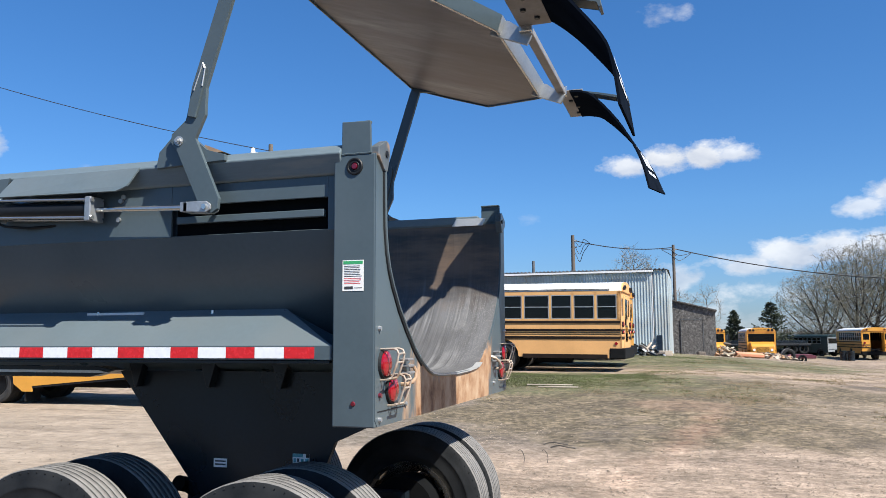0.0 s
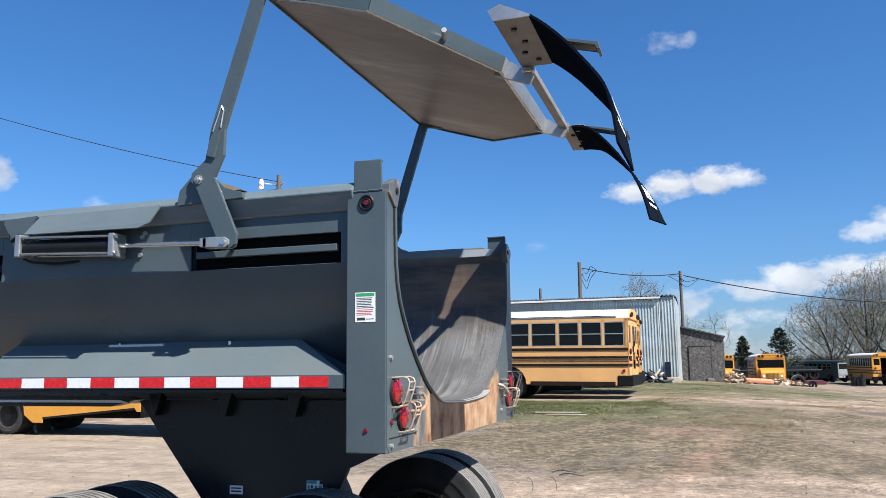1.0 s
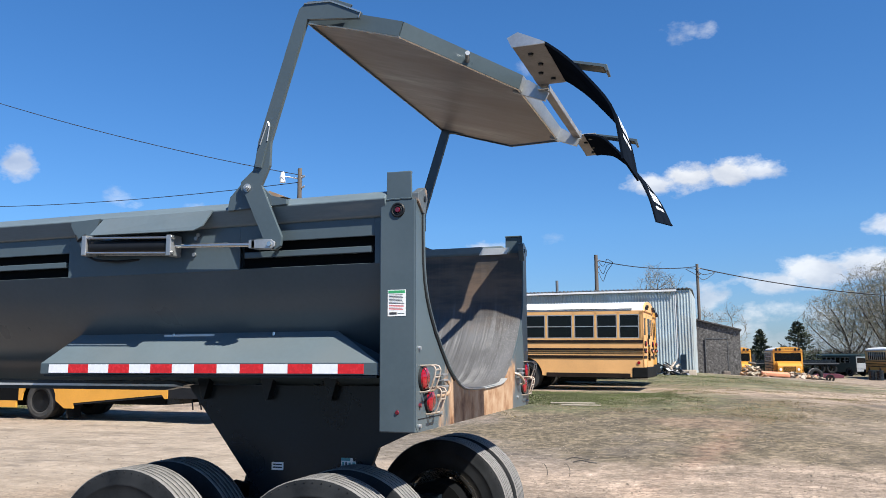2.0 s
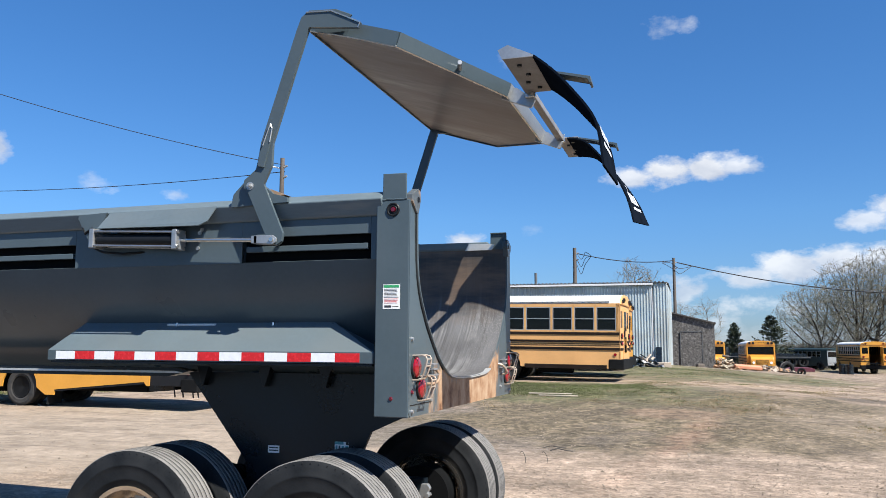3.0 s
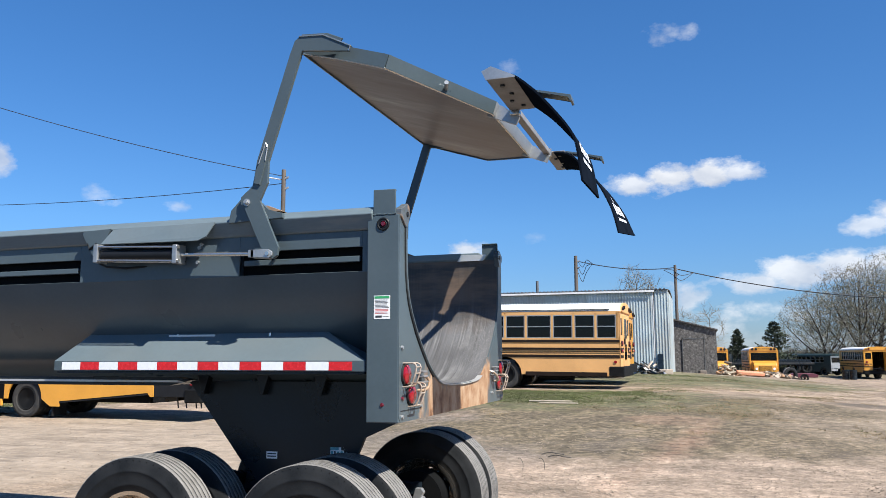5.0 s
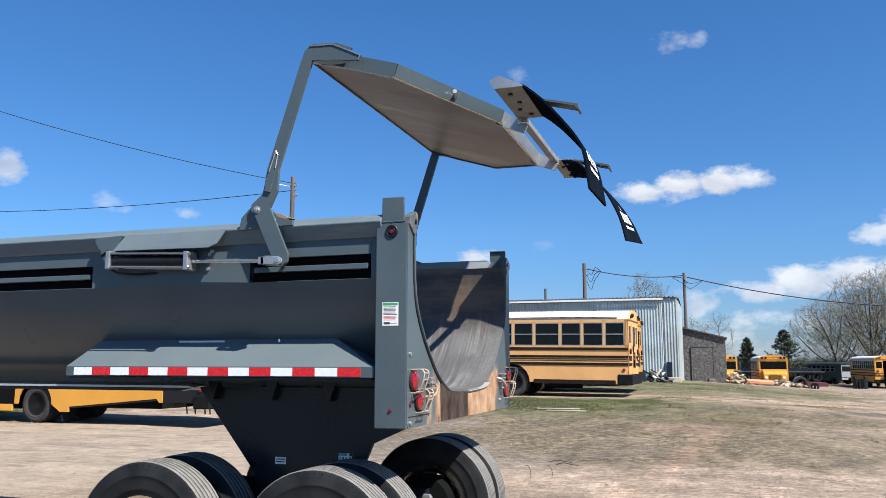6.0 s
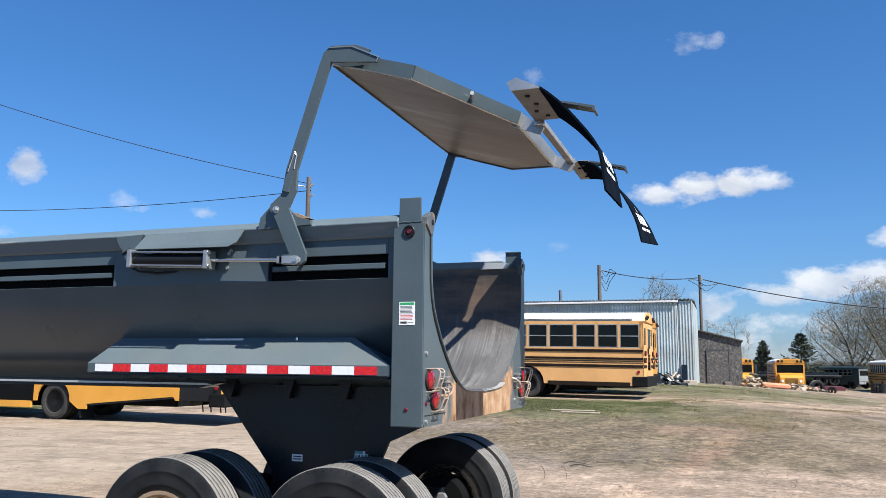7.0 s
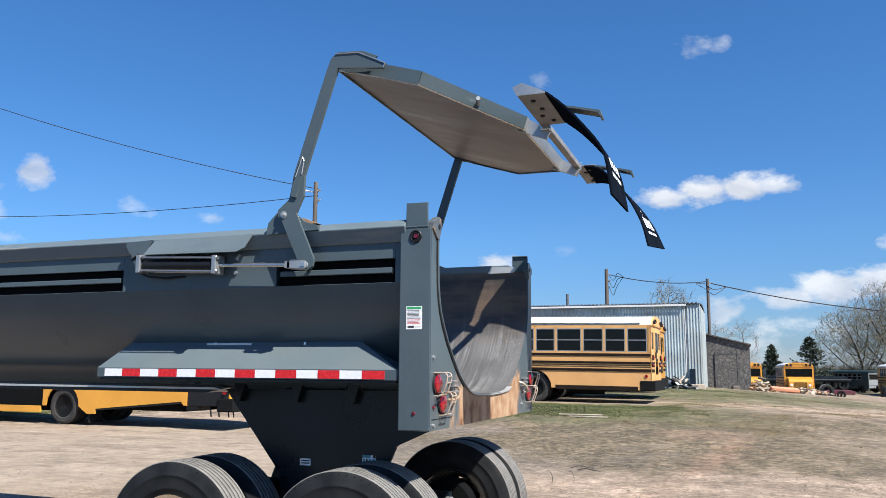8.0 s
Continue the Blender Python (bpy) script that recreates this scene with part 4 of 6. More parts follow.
def flap(path, y0, y1, twist, parent):
    """A hanging rubber flap: a thick ribbon along (x, z), its width along y, one edge twisted on."""
    bm = bmesh.new()
    n = len(path)
    rows = []
    for i, (x, z) in enumerate(path):
        a, b = path[max(0, i - 1)], path[min(n - 1, i + 1)]
        d = Vector((b[0] - a[0], b[1] - a[1])).normalized()
        nx, nz = -d.y * 0.006, d.x * 0.006
        s = i / (n - 1)
        row = []
        for k in range(5):
            f = k / 4
            tx = twist * s * s * f
            row.append(((x + tx, y0 + (y1 - y0) * f, z + twist * 0.8 * s * s * f), (nx, nz)))
        rows.append(row)
    up = [[bm.verts.new((p[0] + m[0], p[1], p[2] + m[1])) for p, m in r] for r in rows]
    dn = [[bm.verts.new((p[0] - m[0], p[1], p[2] - m[1])) for p, m in r] for r in rows]
    for g, flipf in ((up, 0), (dn, 1)):
        for i in range(n - 1):
            for k in range(4):
                bm.faces.new((g[i][k], g[i + 1][k], g[i + 1][k + 1], g[i][k + 1]))
    for i in range(n - 1):
        for k in (0, 4):
            bm.faces.new((up[i][k], up[i + 1][k], dn[i + 1][k], dn[i][k]))
    for i in (0, n - 1):
        for k in range(4):
            bm.faces.new((up[i][k], up[i][k + 1], dn[i][k + 1], dn[i][k]))
    ob = part("mud_flap", bm, FLAP, parent, "hanging black rubber mud flap with white marks", smooth=True)
    # plain white marks near its lower end
    for s0, s1, f0, f1 in ((0.76, 0.84, 0.20, 0.30), (0.76, 0.84, 0.34, 0.46), (0.76, 0.84, 0.50, 0.58), (0.76, 0.84, 0.62, 0.76), (0.865, 0.885, 0.22, 0.46), (0.865, 0.885, 0.50, 0.74), (0.70, 0.745, 0.40, 0.43)):
        mk = bmesh.new()
        pts = []
        for s, f in ((s0, f0), (s0, f1), (s1, f1), (s1, f0)):
            q = s * (n - 1)
            i = min(n - 2, int(q))
            r = q - i
            x = path[i][0] * (1 - r) + path[i + 1][0] * r + twist * s * s * f
            z = path[i][1] * (1 - r) + path[i + 1][1] * r
            d = Vector((path[i + 1][0] - path[i][0], path[i + 1][1] - path[i][1])).normalized()
            pts.append((x - d.y * 0.009, y0 + (y1 - y0) * f, z + d.x * 0.009 + twist * 0.8 * s * s * f))
        mk.faces.new([mk.verts.new(p) for p in pts])
        part("white_mark", mk, WHITE, ob)
    return ob


def smooth_path(pts, n=22):
    """A smooth curve through points."""
    out = []
    P = [pts[0]] + list(pts) + [pts[-1]]
    for i in range(n):
        q = i / (n - 1) * (len(pts) - 1)
        k = min(len(pts) - 2, int(q))
        t = q - k
        p0, p1, p2, p3 = P[k], P[k + 1], P[k + 2], P[k + 3]
        out.append(tuple(0.5 * (2 * p1[j] + (p2[j] - p0[j]) * t + (2 * p0[j] - 5 * p1[j] + 4 * p2[j] - p3[j]) * t * t + (3 * p1[j] - p0[j] - 3 * p2[j] + p3[j]) * t ** 3) for j in range(len(p0))))
    return out


flap(smooth_path([(-0.66, 3.278), (-0.605, 3.272), (-0.49, 3.175), (-0.39, 3.06), (-0.29, 2.925), (-0.252, 2.82), (-0.225, 2.62)]), 3.03, 3.64, 0.015, trailer)
flap(smooth_path([(-0.69, 3.262), (-0.62, 3.255), (-0.53, 3.208), (-0.37, 3.015), (-0.255, 2.79), (-0.203, 2.585)]), 4.82, 5.44, 0.075, trailer)

# ---- wheels ----


def tyre_mesh(R=0.515, w=0.25, rim=0.292, ticks=False):
    h = w / 2
    left = [(rim, -h * 0.72), (rim + 0.015, -h * 0.88), (rim + 0.045, -h * 0.95), (rim + 0.050, -h * 0.985), (rim + 0.058, -h * 0.975), (rim + 0.10, -h), (rim + 0.13, -h * 0.995),
            (rim + 0.134, -h * 1.015), (rim + 0.142, -h * 0.985), (R - 0.05, -h * 0.93), (R - 0.022, -h * 0.87), (R - 0.006, -h * 0.80), (R, -h * 0.76)]
    tread = []
    for g in (-0.60, -0.30, 0.0, 0.30, 0.60):
        c = g * h
        tread += [(R, c - 0.0030), (R - 0.009, c - 0.0022), (R - 0.009, c + 0.0022), (R, c + 0.0030)]
    prof = left + tread + [(r, -a) for r, a in left[::-1]]
    bm = lathe(prof, 56)
    if ticks:
        for k in range(60):
            t = 2 * math.pi * k / 60
            for sy in (-1, 1):
                tick = bmesh.ops.create_cube(bm, size=1.0)
                bmesh.ops.transform(bm, matrix=Matrix.Rotation(t, 4, "Y") @ Matrix.Translation((R - 0.020, sy * h * 0.885, 0)) @ Matrix.Rotation(sy * 0.5, 4, "Z") @ Matrix.Diagonal((0.014, 0.0035, 0.0022, 1)), verts=tick["verts"])
    for f in bm.faces:
        c = f.calc_center_median()
        r = math.hypot(c.x, c.z)
        f.material_index = 1 if (r > R - 0.0045 and abs(c.y) < h * 0.84) else 0
        f.smooth = True
    return bm


def wheel_mesh(face=-1):
    """Rim barrel and a dished disc with hand holes; face: the side to which the dish opens."""
    bm = bmesh.new()
    lathe([(0.305, face * 0.118), (0.305, face * 0.108), (0.287, face * 0.10), (0.278, face * 0.05), (0.270, -face * 0.02), (0.287, -face * 0.09), (0.305, -face * 0.105), (0.305, -face * 0.115),
           (0.278, -face * 0.095), (0.262, -face * 0.02), (0.268, face * 0.05), (0.280, face * 0.112)], 40, bm=bm)
    lathe([(0.27, -face * 0.03), (0.225, -face * 0.005), (0.225, -face * 0.015), (0.27, -face * 0.045)], 40, bm=bm)
    lathe([(0.175, face * 0.005), (0.11, face * 0.0), (0.11, -face * 0.012), (0.175, -face * 0.008)], 40, bm=bm)
    for k in range(10):
        t0, t1 = 2 * math.pi * (k + 0.26) / 10, 2 * math.pi * (k + 0.74) / 10
        v = []
        for a in (face * 0.003, -face * 0.012):
            for r, t in ((0.172, t0), (0.23, t0), (0.23, t1), (0.172, t1)):
                v.append(bm.verts.new((r * math.cos(t), a, r * math.sin(t))))
        for q in ((0, 1, 2, 3), (4, 7, 6, 5), (0, 4, 5, 1), (2, 6, 7, 3), (1, 5, 6, 2), (0, 3, 7, 4)):
            bm.faces.new([v[i] for i in q])
    return bm


def hub_mesh(face=-1):
    bm = bmesh.new()
    lathe([(0.001, face * 0.10), (0.06, face * 0.10), (0.075, face * 0.08), (0.08, face * 0.01), (0.115, face * 0.008), (0.115, -face * 0.01), (0.001, -face * 0.01)], 24, bm=bm)
    for k in range(10):
        t = 2 * math.pi * k / 10
        rod(bm, (0.135 * math.cos(t), 0, 0.135 * math.sin(t)), (0.135 * math.cos(t), face * 0.035, 0.135 * math.sin(t)), 0.013, n=6)
    return bm


share = {}


def place_wheel(x, y, z, face, hub, parent):
    key = face
    if key not in share:
        w = part("wheel", wheel_mesh(face), RIM, parent, "dusty steel wheel", smooth=True)
        t = part("tyre", tyre_mesh(ticks=True), [RUBBER, TREAD], w)
        t["label"] = "black truck tyre with dusty ribbed tread"
        h = part("hub", hub_mesh(face), GALV, w, smooth=True)
        share[key] = (w.data, t.data, h.data)
        for o in (w,):
            o.matrix_parent_inverse = parent.matrix_basis.inverted()
        w.matrix_basis = pose(x, y, z)
        if not hub:
            bpy.data.objects.remove(h)
        return w
    dw, dt, dh = share[key]
    w = new("wheel", dw)
    w["label"] = "dusty steel wheel"
    w.parent, w.matrix_parent_inverse, w.matrix_basis = parent, parent.matrix_basis.inverted(), pose(x, y, z)
    for nm, d in (("tyre", dt), ("hub", dh))[:2 if hub else 1]:
        c = new(nm, d)
        c.parent = w
    return w


AXLES = (-3.07, -1.85)
for ax in AXLES:
    place_wheel(ax - 0.02, 3.072, 0.508, -1, True, trailer)
    place_wheel(ax - 0.02, 3.445, 0.508, 1, False, trailer)
    place_wheel(ax, flip(3.455), 0.52, -1, False, trailer)
    place_wheel(ax, flip(3.142), 0.52, 1, True, trailer)
    b = bmesh.new()
    rod(b, (ax, 3.05, 0.52), (ax, flip(3.05), 0.52), 0.055, n=20)
    part("axle", b, VOID, trailer, smooth=True)
    for s in (1, -1):
        y = 3.50 if s == 1 else flip(3.50)
        d = bmesh.new()
        rod(d, (ax, y, 0.52), (ax, y + 0.20 * s, 0.52), 0.225, n=32)
        part("brake_drum", d, VOID, trailer, smooth=True)
        y2 = 3.95 if s == 1 else flip(3.95)
        c = bmesh.new()
        rod(c, (ax - 0.22, y2, 0.66), (ax - 0.22, y2 + 0.14 * s, 0.70), 0.05, n=20)
        rod(c, (ax - 0.22, y2 - 0.03 * s, 0.655), (ax - 0.22, y2, 0.66), 0.062, n=20)
        part("brake_chamber", c, VOID, trailer, "black brake chamber", smooth=True)
        adj = part("slack_adjuster", prism([(ax + 0.05, 0.50), (ax + 0.10, 0.50), (ax + 0.17, 0.625), (ax + 0.15, 0.655), (ax + 0.10, 0.655)], "y", y2 - 0.02, y2 + 0.02, 0.006), GALV, trailer, "dusty steel slack adjuster")
        for dx, dz in ((0.085, 0.53), (0.15, 0.575), (0.19, 0.535)):
            nut = bmesh.new()
            rod(nut, (ax + dx, y2 - 0.045, dz), (ax + dx, y2 + 0.03, dz), 0.016, n=8)
            part("nut", nut, GALV, adj)
    for s in (1, -1):
        y = 3.80 if s == 1 else flip(3.80)
        part("leaf_spring", prism([(ax - 0.5, 0.62), (ax - 0.25, 0.60), (ax, 0.585), (ax + 0.08, 0.59), (ax + 0.08, 0.67), (ax - 0.2, 0.67), (ax - 0.5, 0.64)], "y", y - 0.04, y + 0.04), FRAME, trailer)

# bright strip in the notch of the far rim
part("rim_strip", prism([(-1.665, 2.478), (-1.63, 2.535), (-1.40, 2.53), (-1.43, 2.478)], "y", 5.352, 5.360), ALU, trailer, "bright strip on the rim")

# ---- ground ----


def ground_material():
    mt = bpy.data.materials.new("dirt_lot")
    mt.use_nodes = True
    nt = mt.node_tree
    N, L = nt.nodes, nt.links
    b = N["Principled BSDF"]
    b.inputs["Roughness"].default_value = 0.95
    tc = N.new("ShaderNodeTexCoord")

    def noise_tex(scale, detail, rough=0.55, loc=(0, 0, 0), stretch=(1, 1, 1)):
        mp = N.new("ShaderNodeMapping")
        mp.inputs["Location"].default_value, mp.inputs["Scale"].default_value = loc, stretch
        L.new(tc.outputs["Object"], mp.inputs[0])
        n = N.new("ShaderNodeTexNoise")
        n.inputs["Scale"].default_value, n.inputs["Detail"].default_value, n.inputs["Roughness"].default_value = scale, detail, rough
        L.new(mp.outputs[0], n.inputs["Vector"])
        return n.outputs["Fac"]

    def ramp(fac, stops):
        r = N.new("ShaderNodeValToRGB")
        els = r.color_ramp.elements
        while len(els) < len(stops):
            els.new(0.5)
        for e, (p, c) in zip(els, stops):
            e.position, e.color = p, (*c, 1)
        L.new(fac, r.inputs[0])
        return r.outputs[0]

    def mix(fac, a, c):
        m = N.new("ShaderNodeMix")
        m.data_type = "RGBA"
        L.new(fac, m.inputs["Factor"])
        for k, v in (("A", a), ("B", c)):
            if isinstance(v, tuple):
                m.inputs[k].default_value = (*v, 1)
            else:
                L.new(v, m.inputs[k])
        return m.outputs["Result"]

    def math_(op, a, c, clamp=False):
        m = N.new("ShaderNodeMath")
        m.operation, m.use_clamp = op, clamp
        for k, v in ((0, a), (1, c)):
            if isinstance(v, (int, float)):
                m.inputs[k].default_value = v
            else:
                L.new(v, m.inputs[k])
        return m.outputs[0]

    dirt = ramp(noise_tex(0.5, 8, 0.6), [(0.34, (0.165, 0.116, 0.078)), (0.5, (0.262, 0.192, 0.133)), (0.66, (0.325, 0.248, 0.178))])
    grit = ramp(noise_tex(20, 7, 0.75), [(0.37, (0.052, 0.039, 0.027)), (0.5, (0.21, 0.162, 0.115)), (0.63, (0.42, 0.345, 0.265))])
    half = N.new("ShaderNodeValue")
    half.outputs[0].default_value = 0.45
    col = mix(half.outputs[0], dirt, grit)
    sep = N.new("ShaderNodeSeparateXYZ")
    L.new(tc.outputs["Object"], sep.inputs[0])

    def area(cx, cy, rx, ry, ragged, seed):
        u = math_("DIVIDE", math_("SUBTRACT", sep.outputs[0], cx), rx)
        v = math_("DIVIDE", math_("SUBTRACT", sep.outputs[1], cy), ry)
        r = math_("SQRT", math_("ADD", math_("MULTIPLY", u, u), math_("MULTIPLY", v, v)), 0)
        n = noise_tex(0.45, 7, 0.65, (seed, seed * 2, 0))
        k = math_("ADD", math_("SUBTRACT", 1.0, r), math_("MULTIPLY", math_("SUBTRACT", n, 0.5), ragged))
        return math_("MULTIPLY", k, 3.0, True)

    sand = ramp(noise_tex(3.5, 8, 0.7, (6, 1, 0)), [(0.32, (0.205, 0.165, 0.122)), (0.5, (0.285, 0.232, 0.174)), (0.68, (0.345, 0.288, 0.222))])
    col = mix(math_("MULTIPLY", area(-11.5, 11.5, 9.0, 6.5, 1.2, 91.0), 0.85), col, sand)
    # darker damp scuffs, drawn out along the lot
    scuff = ramp(noise_tex(0.8, 6, 0.6, (4, 2, 0), (0.28, 1.3, 1)), [(0.54, (0, 0, 0)), (0.68, (0.5, 0.5, 0.5))])
    col = mix(scuff, col, (0.095, 0.072, 0.052))
    # damp-dark blotches where machines stood
    blot = noise_tex(1.6, 6, 0.6, (12, 5, 0), (0.45, 1.3, 1))
    blot = math_("MULTIPLY", ramp(blot, [(0.55, (0, 0, 0)), (0.68, (1, 1, 1))]), 0.55)
    col = mix(blot, col, (0.105, 0.085, 0.064))
    # grey gravel behind the trailer and grass by the bus, each in a patch with a ragged edge
    gravel = ramp(noise_tex(9, 7, 0.75, (7, 0, 0)), [(0.38, (0.040, 0.034, 0.026)), (0.5, (0.105, 0.088, 0.067)), (0.62, (0.21, 0.18, 0.14))])
    col = mix(math_("MULTIPLY", area(-4.0, 14.0, 4.6, 3.8, 1.9, 3.0), 0.8), col, gravel)
    grass = ramp(noise_tex(5, 7, 0.7, (1, 5, 0)), [(0.38, (0.040, 0.052, 0.016)), (0.5, (0.086, 0.090, 0.034)), (0.62, (0.16, 0.138, 0.074))])
    g1 = area(-4.0, 22.0, 6.0, 4.6, 1.4, 11.0)
    g2 = area(-1.0, 37.0, 9.0, 10.0, 1.6, 23.0)
    g3 = area(-24.0, 20.0, 6.0, 4.0, 1.2, 31.0)
    olive = ramp(noise_tex(7, 7, 0.7, (3, 9, 0)), [(0.38, (0.042, 0.034, 0.017)), (0.5, (0.102, 0.080, 0.044)), (0.62, (0.205, 0.160, 0.102))])
    col = mix(math_("MULTIPLY", area(0.6, 17.0, 7.2, 6.4, 2.4, 71.0), 0.92), col, olive)
    far = math_("MULTIPLY", math_("SUBTRACT", math_("ADD", sep.outputs[1], math_("MULTIPLY", noise_tex(0.05, 4), 60)), 110), 0.05, True)
    g = math_("MAXIMUM", math_("MAXIMUM", g1, g2), math_("MAXIMUM", g3, far))
    col = mix(math_("MULTIPLY", g, 0.85), col, grass)
    # bare reddish earth, a worn wheel track, and pale packed clay on the open lot
    earth = ramp(noise_tex(6, 7, 0.7, (9, 3, 0)), [(0.38, (0.13, 0.075, 0.045)), (0.5, (0.24, 0.155, 0.10)), (0.62, (0.33, 0.24, 0.165))])
    col = mix(math_("MULTIPLY", area(-0.1, 16.6, 1.2, 1.0, 1.8, 41.0), 0.5), col, earth)
    line = math_("ABSOLUTE", math_("SUBTRACT", math_("SUBTRACT", sep.outputs[0], math_("MULTIPLY", sep.outputs[1], 0.19)), -2.55), 0)
    line = math_("ADD", math_("SUBTRACT", 0.45, line), math_("MULTIPLY", math_("SUBTRACT", noise_tex(0.9, 6, 0.6, (2, 8, 0)), 0.5), 1.4))
    track = math_("MULTIPLY", math_("MULTIPLY", line, 2.2, True), math_("MULTIPLY", area(-0.4, 12.0, 2.4, 5.0, 0.8, 51.0), 0.9))
    col = mix(track, col, earth)
    pale = math_("MULTIPLY", area(7.5, 14.0, 6.0, 9.0, 1.5, 61.0), 0.45)
    col = mix(pale, col, (0.31, 0.245, 0.18))
    pink = ramp(noise_tex(11, 8, 0.75, (2, 6, 0)), [(0.36, (0.17, 0.124, 0.088)), (0.5, (0.29, 0.222, 0.162)), (0.64, (0.39, 0.310, 0.236))])
    col = mix(math_("MULTIPLY", area(2.5, 9.6, 8.5, 3.4, 1.5, 81.0), 0.55), col, pink)
    clay = ramp(noise_tex(8, 8, 0.75, (12, 6, 0)), [(0.36, (0.17, 0.115, 0.072)), (0.5, (0.33, 0.25, 0.17)), (0.64, (0.46, 0.37, 0.275))])
    col = mix(math_("MULTIPLY", area(1.0, 26.5, 7.0, 2.0, 1.6, 17.0), 0.6), col, clay)
    # a damp hollow on the open lot
    col = mix(math_("MULTIPLY", area(4.5, 22.4, 1.3, 0.9, 1.0, 37.0), 0.75), col, (0.09, 0.072, 0.055))
    # coarse mottling: gravel, clods and trampled earth
    for scale, rgh, lo, hi, loc in ((0.8, 0.72, 0.55, 1.42, (8, 8, 0)), (2.6, 0.7, 0.72, 1.26, (3, 11, 0)), (7.0, 0.80, 0.55, 1.45, (15, 2, 0))):
        mot = N.new("ShaderNodeMix")
        mot.data_type, mot.blend_type = "RGBA", "MULTIPLY"
        L.new(math_("SUBTRACT", 1.0, math_("MULTIPLY", area(-11.5, 11.5, 10.0, 8.0, 0.5, 91.0), 0.65)), mot.inputs["Factor"])
        L.new(col, mot.inputs["A"])
        L.new(ramp(noise_tex(scale, 9, rgh, loc), [(0.34, (lo, lo, lo * 0.97)), (0.66, (hi, hi, hi * 1.02))]), mot.inputs["B"])
        col = mot.outputs["Result"]
    # unseen dark ground added on this side to dim bounce onto the trailer
    dim_ground = ramp(noise_tex(30, 6, 0.7, (5, 5, 0)), [(0.35, (0.036, 0.037, 0.039)), (0.65, (0.080, 0.080, 0.080))])
    near_side = math_("MULTIPLY", math_("ADD", math_("SUBTRACT", 1.7, sep.outputs[1]), math_("MULTIPLY", math_("SUBTRACT", noise_tex(1.2, 5), 0.5), 1.2)), 2.5, True)
    col = mix(near_side, col, dim_ground)
    L.new(col, b.inputs["Base Color"])
    bp = N.new("ShaderNodeBump")
    bp.inputs["Strength"].default_value, bp.inputs["Distance"].default_value = 0.55, 0.03
    L.new(math_("ADD", noise_tex(14, 6, 0.7), math_("MULTIPLY", noise_tex(2.2, 5), 0.6)), bp.inputs["Height"])
    L.new(bp.outputs[0], b.inputs["Normal"])
    return mt


def lines(lo, hi, step, far):
    mid = list(np.arange(lo, hi + 0.01, step))
    out = [hi + step * 1.6 ** k for k in range(1, 30) if hi + step * 1.6 ** k < far] + [far]
    inn = [lo - step * 1.6 ** k for k in range(1, 30) if lo - step * 1.6 ** k > -far] + [-far]
    return sorted(inn + mid + out)


def rough(x, y):
    d = math.hypot(x, y)
    if d > 90:
        return 0.0
    return 0.032 * (noise.noise((x * 0.35, y * 0.35, 0)) + 0.5 * noise.noise((x * 1.1, y * 1.1, 4))) * (0.35 if d < 12 else 1.0)


def lot_z(x, y):
    return ground_height(x, y) + rough(x, y) - 0.01


xs, ys = lines(-34, 24, 0.6, 2500), lines(-8, 92, 0.6, 2500)
gv = [(x, y, lot_z(x, y)) for y in ys for x in xs]
gf = [(j * len(xs) + i, j * len(xs) + i + 1, (j + 1) * len(xs) + i + 1, (j + 1) * len(xs) + i) for j in range(len(ys) - 1) for i in range(len(xs) - 1)]
gm = bpy.data.meshes.new("ground")
gm.from_pydata(gv, [], gf)
gm.shade_smooth()
gm.materials.append(ground_material())
tagged(new("ground", gm), "tan dirt and gravel lot with patches of thin spring grass", "ground", kind="structure")

# ---- school buses ----


BUMPER = mat("dull_black_bumper", (0.006, 0.0065, 0.007), 0.7, 0, 0.3, 6, 0.05, spec=0.15)


def bus_profile(inset=0.0, z0=0.5, wid=2.42):
    """Half-open cross-section of the shell (y, z) from one skirt over the roof to the other."""
    w = wid / 2 - inset
    side = [(-w, z0), (-w, 2.62), (-w + 0.05, 2.74), (-w + 0.16, 2.84), (-w + 0.38, 2.92), (-w + 0.75, 2.97), (0, 2.985)]
    return side + [(-y, z) for y, z in side[-2::-1]]


def bus_wheel(parent, x, y, s, deep=False):
    bm = tyre_mesh(0.51, 0.26, 0.30)
    t = part("tyre", bm, [OLDRUBBER, OLDRUBBER], parent, "greyed black bus tyre")
    t.matrix_basis = pose(x, y, 0.50)
    if deep:
        w = part("wheel", lathe([(0.31, s * 0.112), (0.298, s * 0.122), (0.285, s * 0.110), (0.270, s * 0.06), (0.262, -s * 0.06), (0.25, -s * 0.08), (0.10, -s * 0.07), (0.10, s * 0.02), (0.07, s * 0.03), (0.001, s * 0.03)], 36), BUMPER, t, smooth=True)
    else:
        w = part("wheel", wheel_mesh(s), BUMPER, t, smooth=True)
    return t


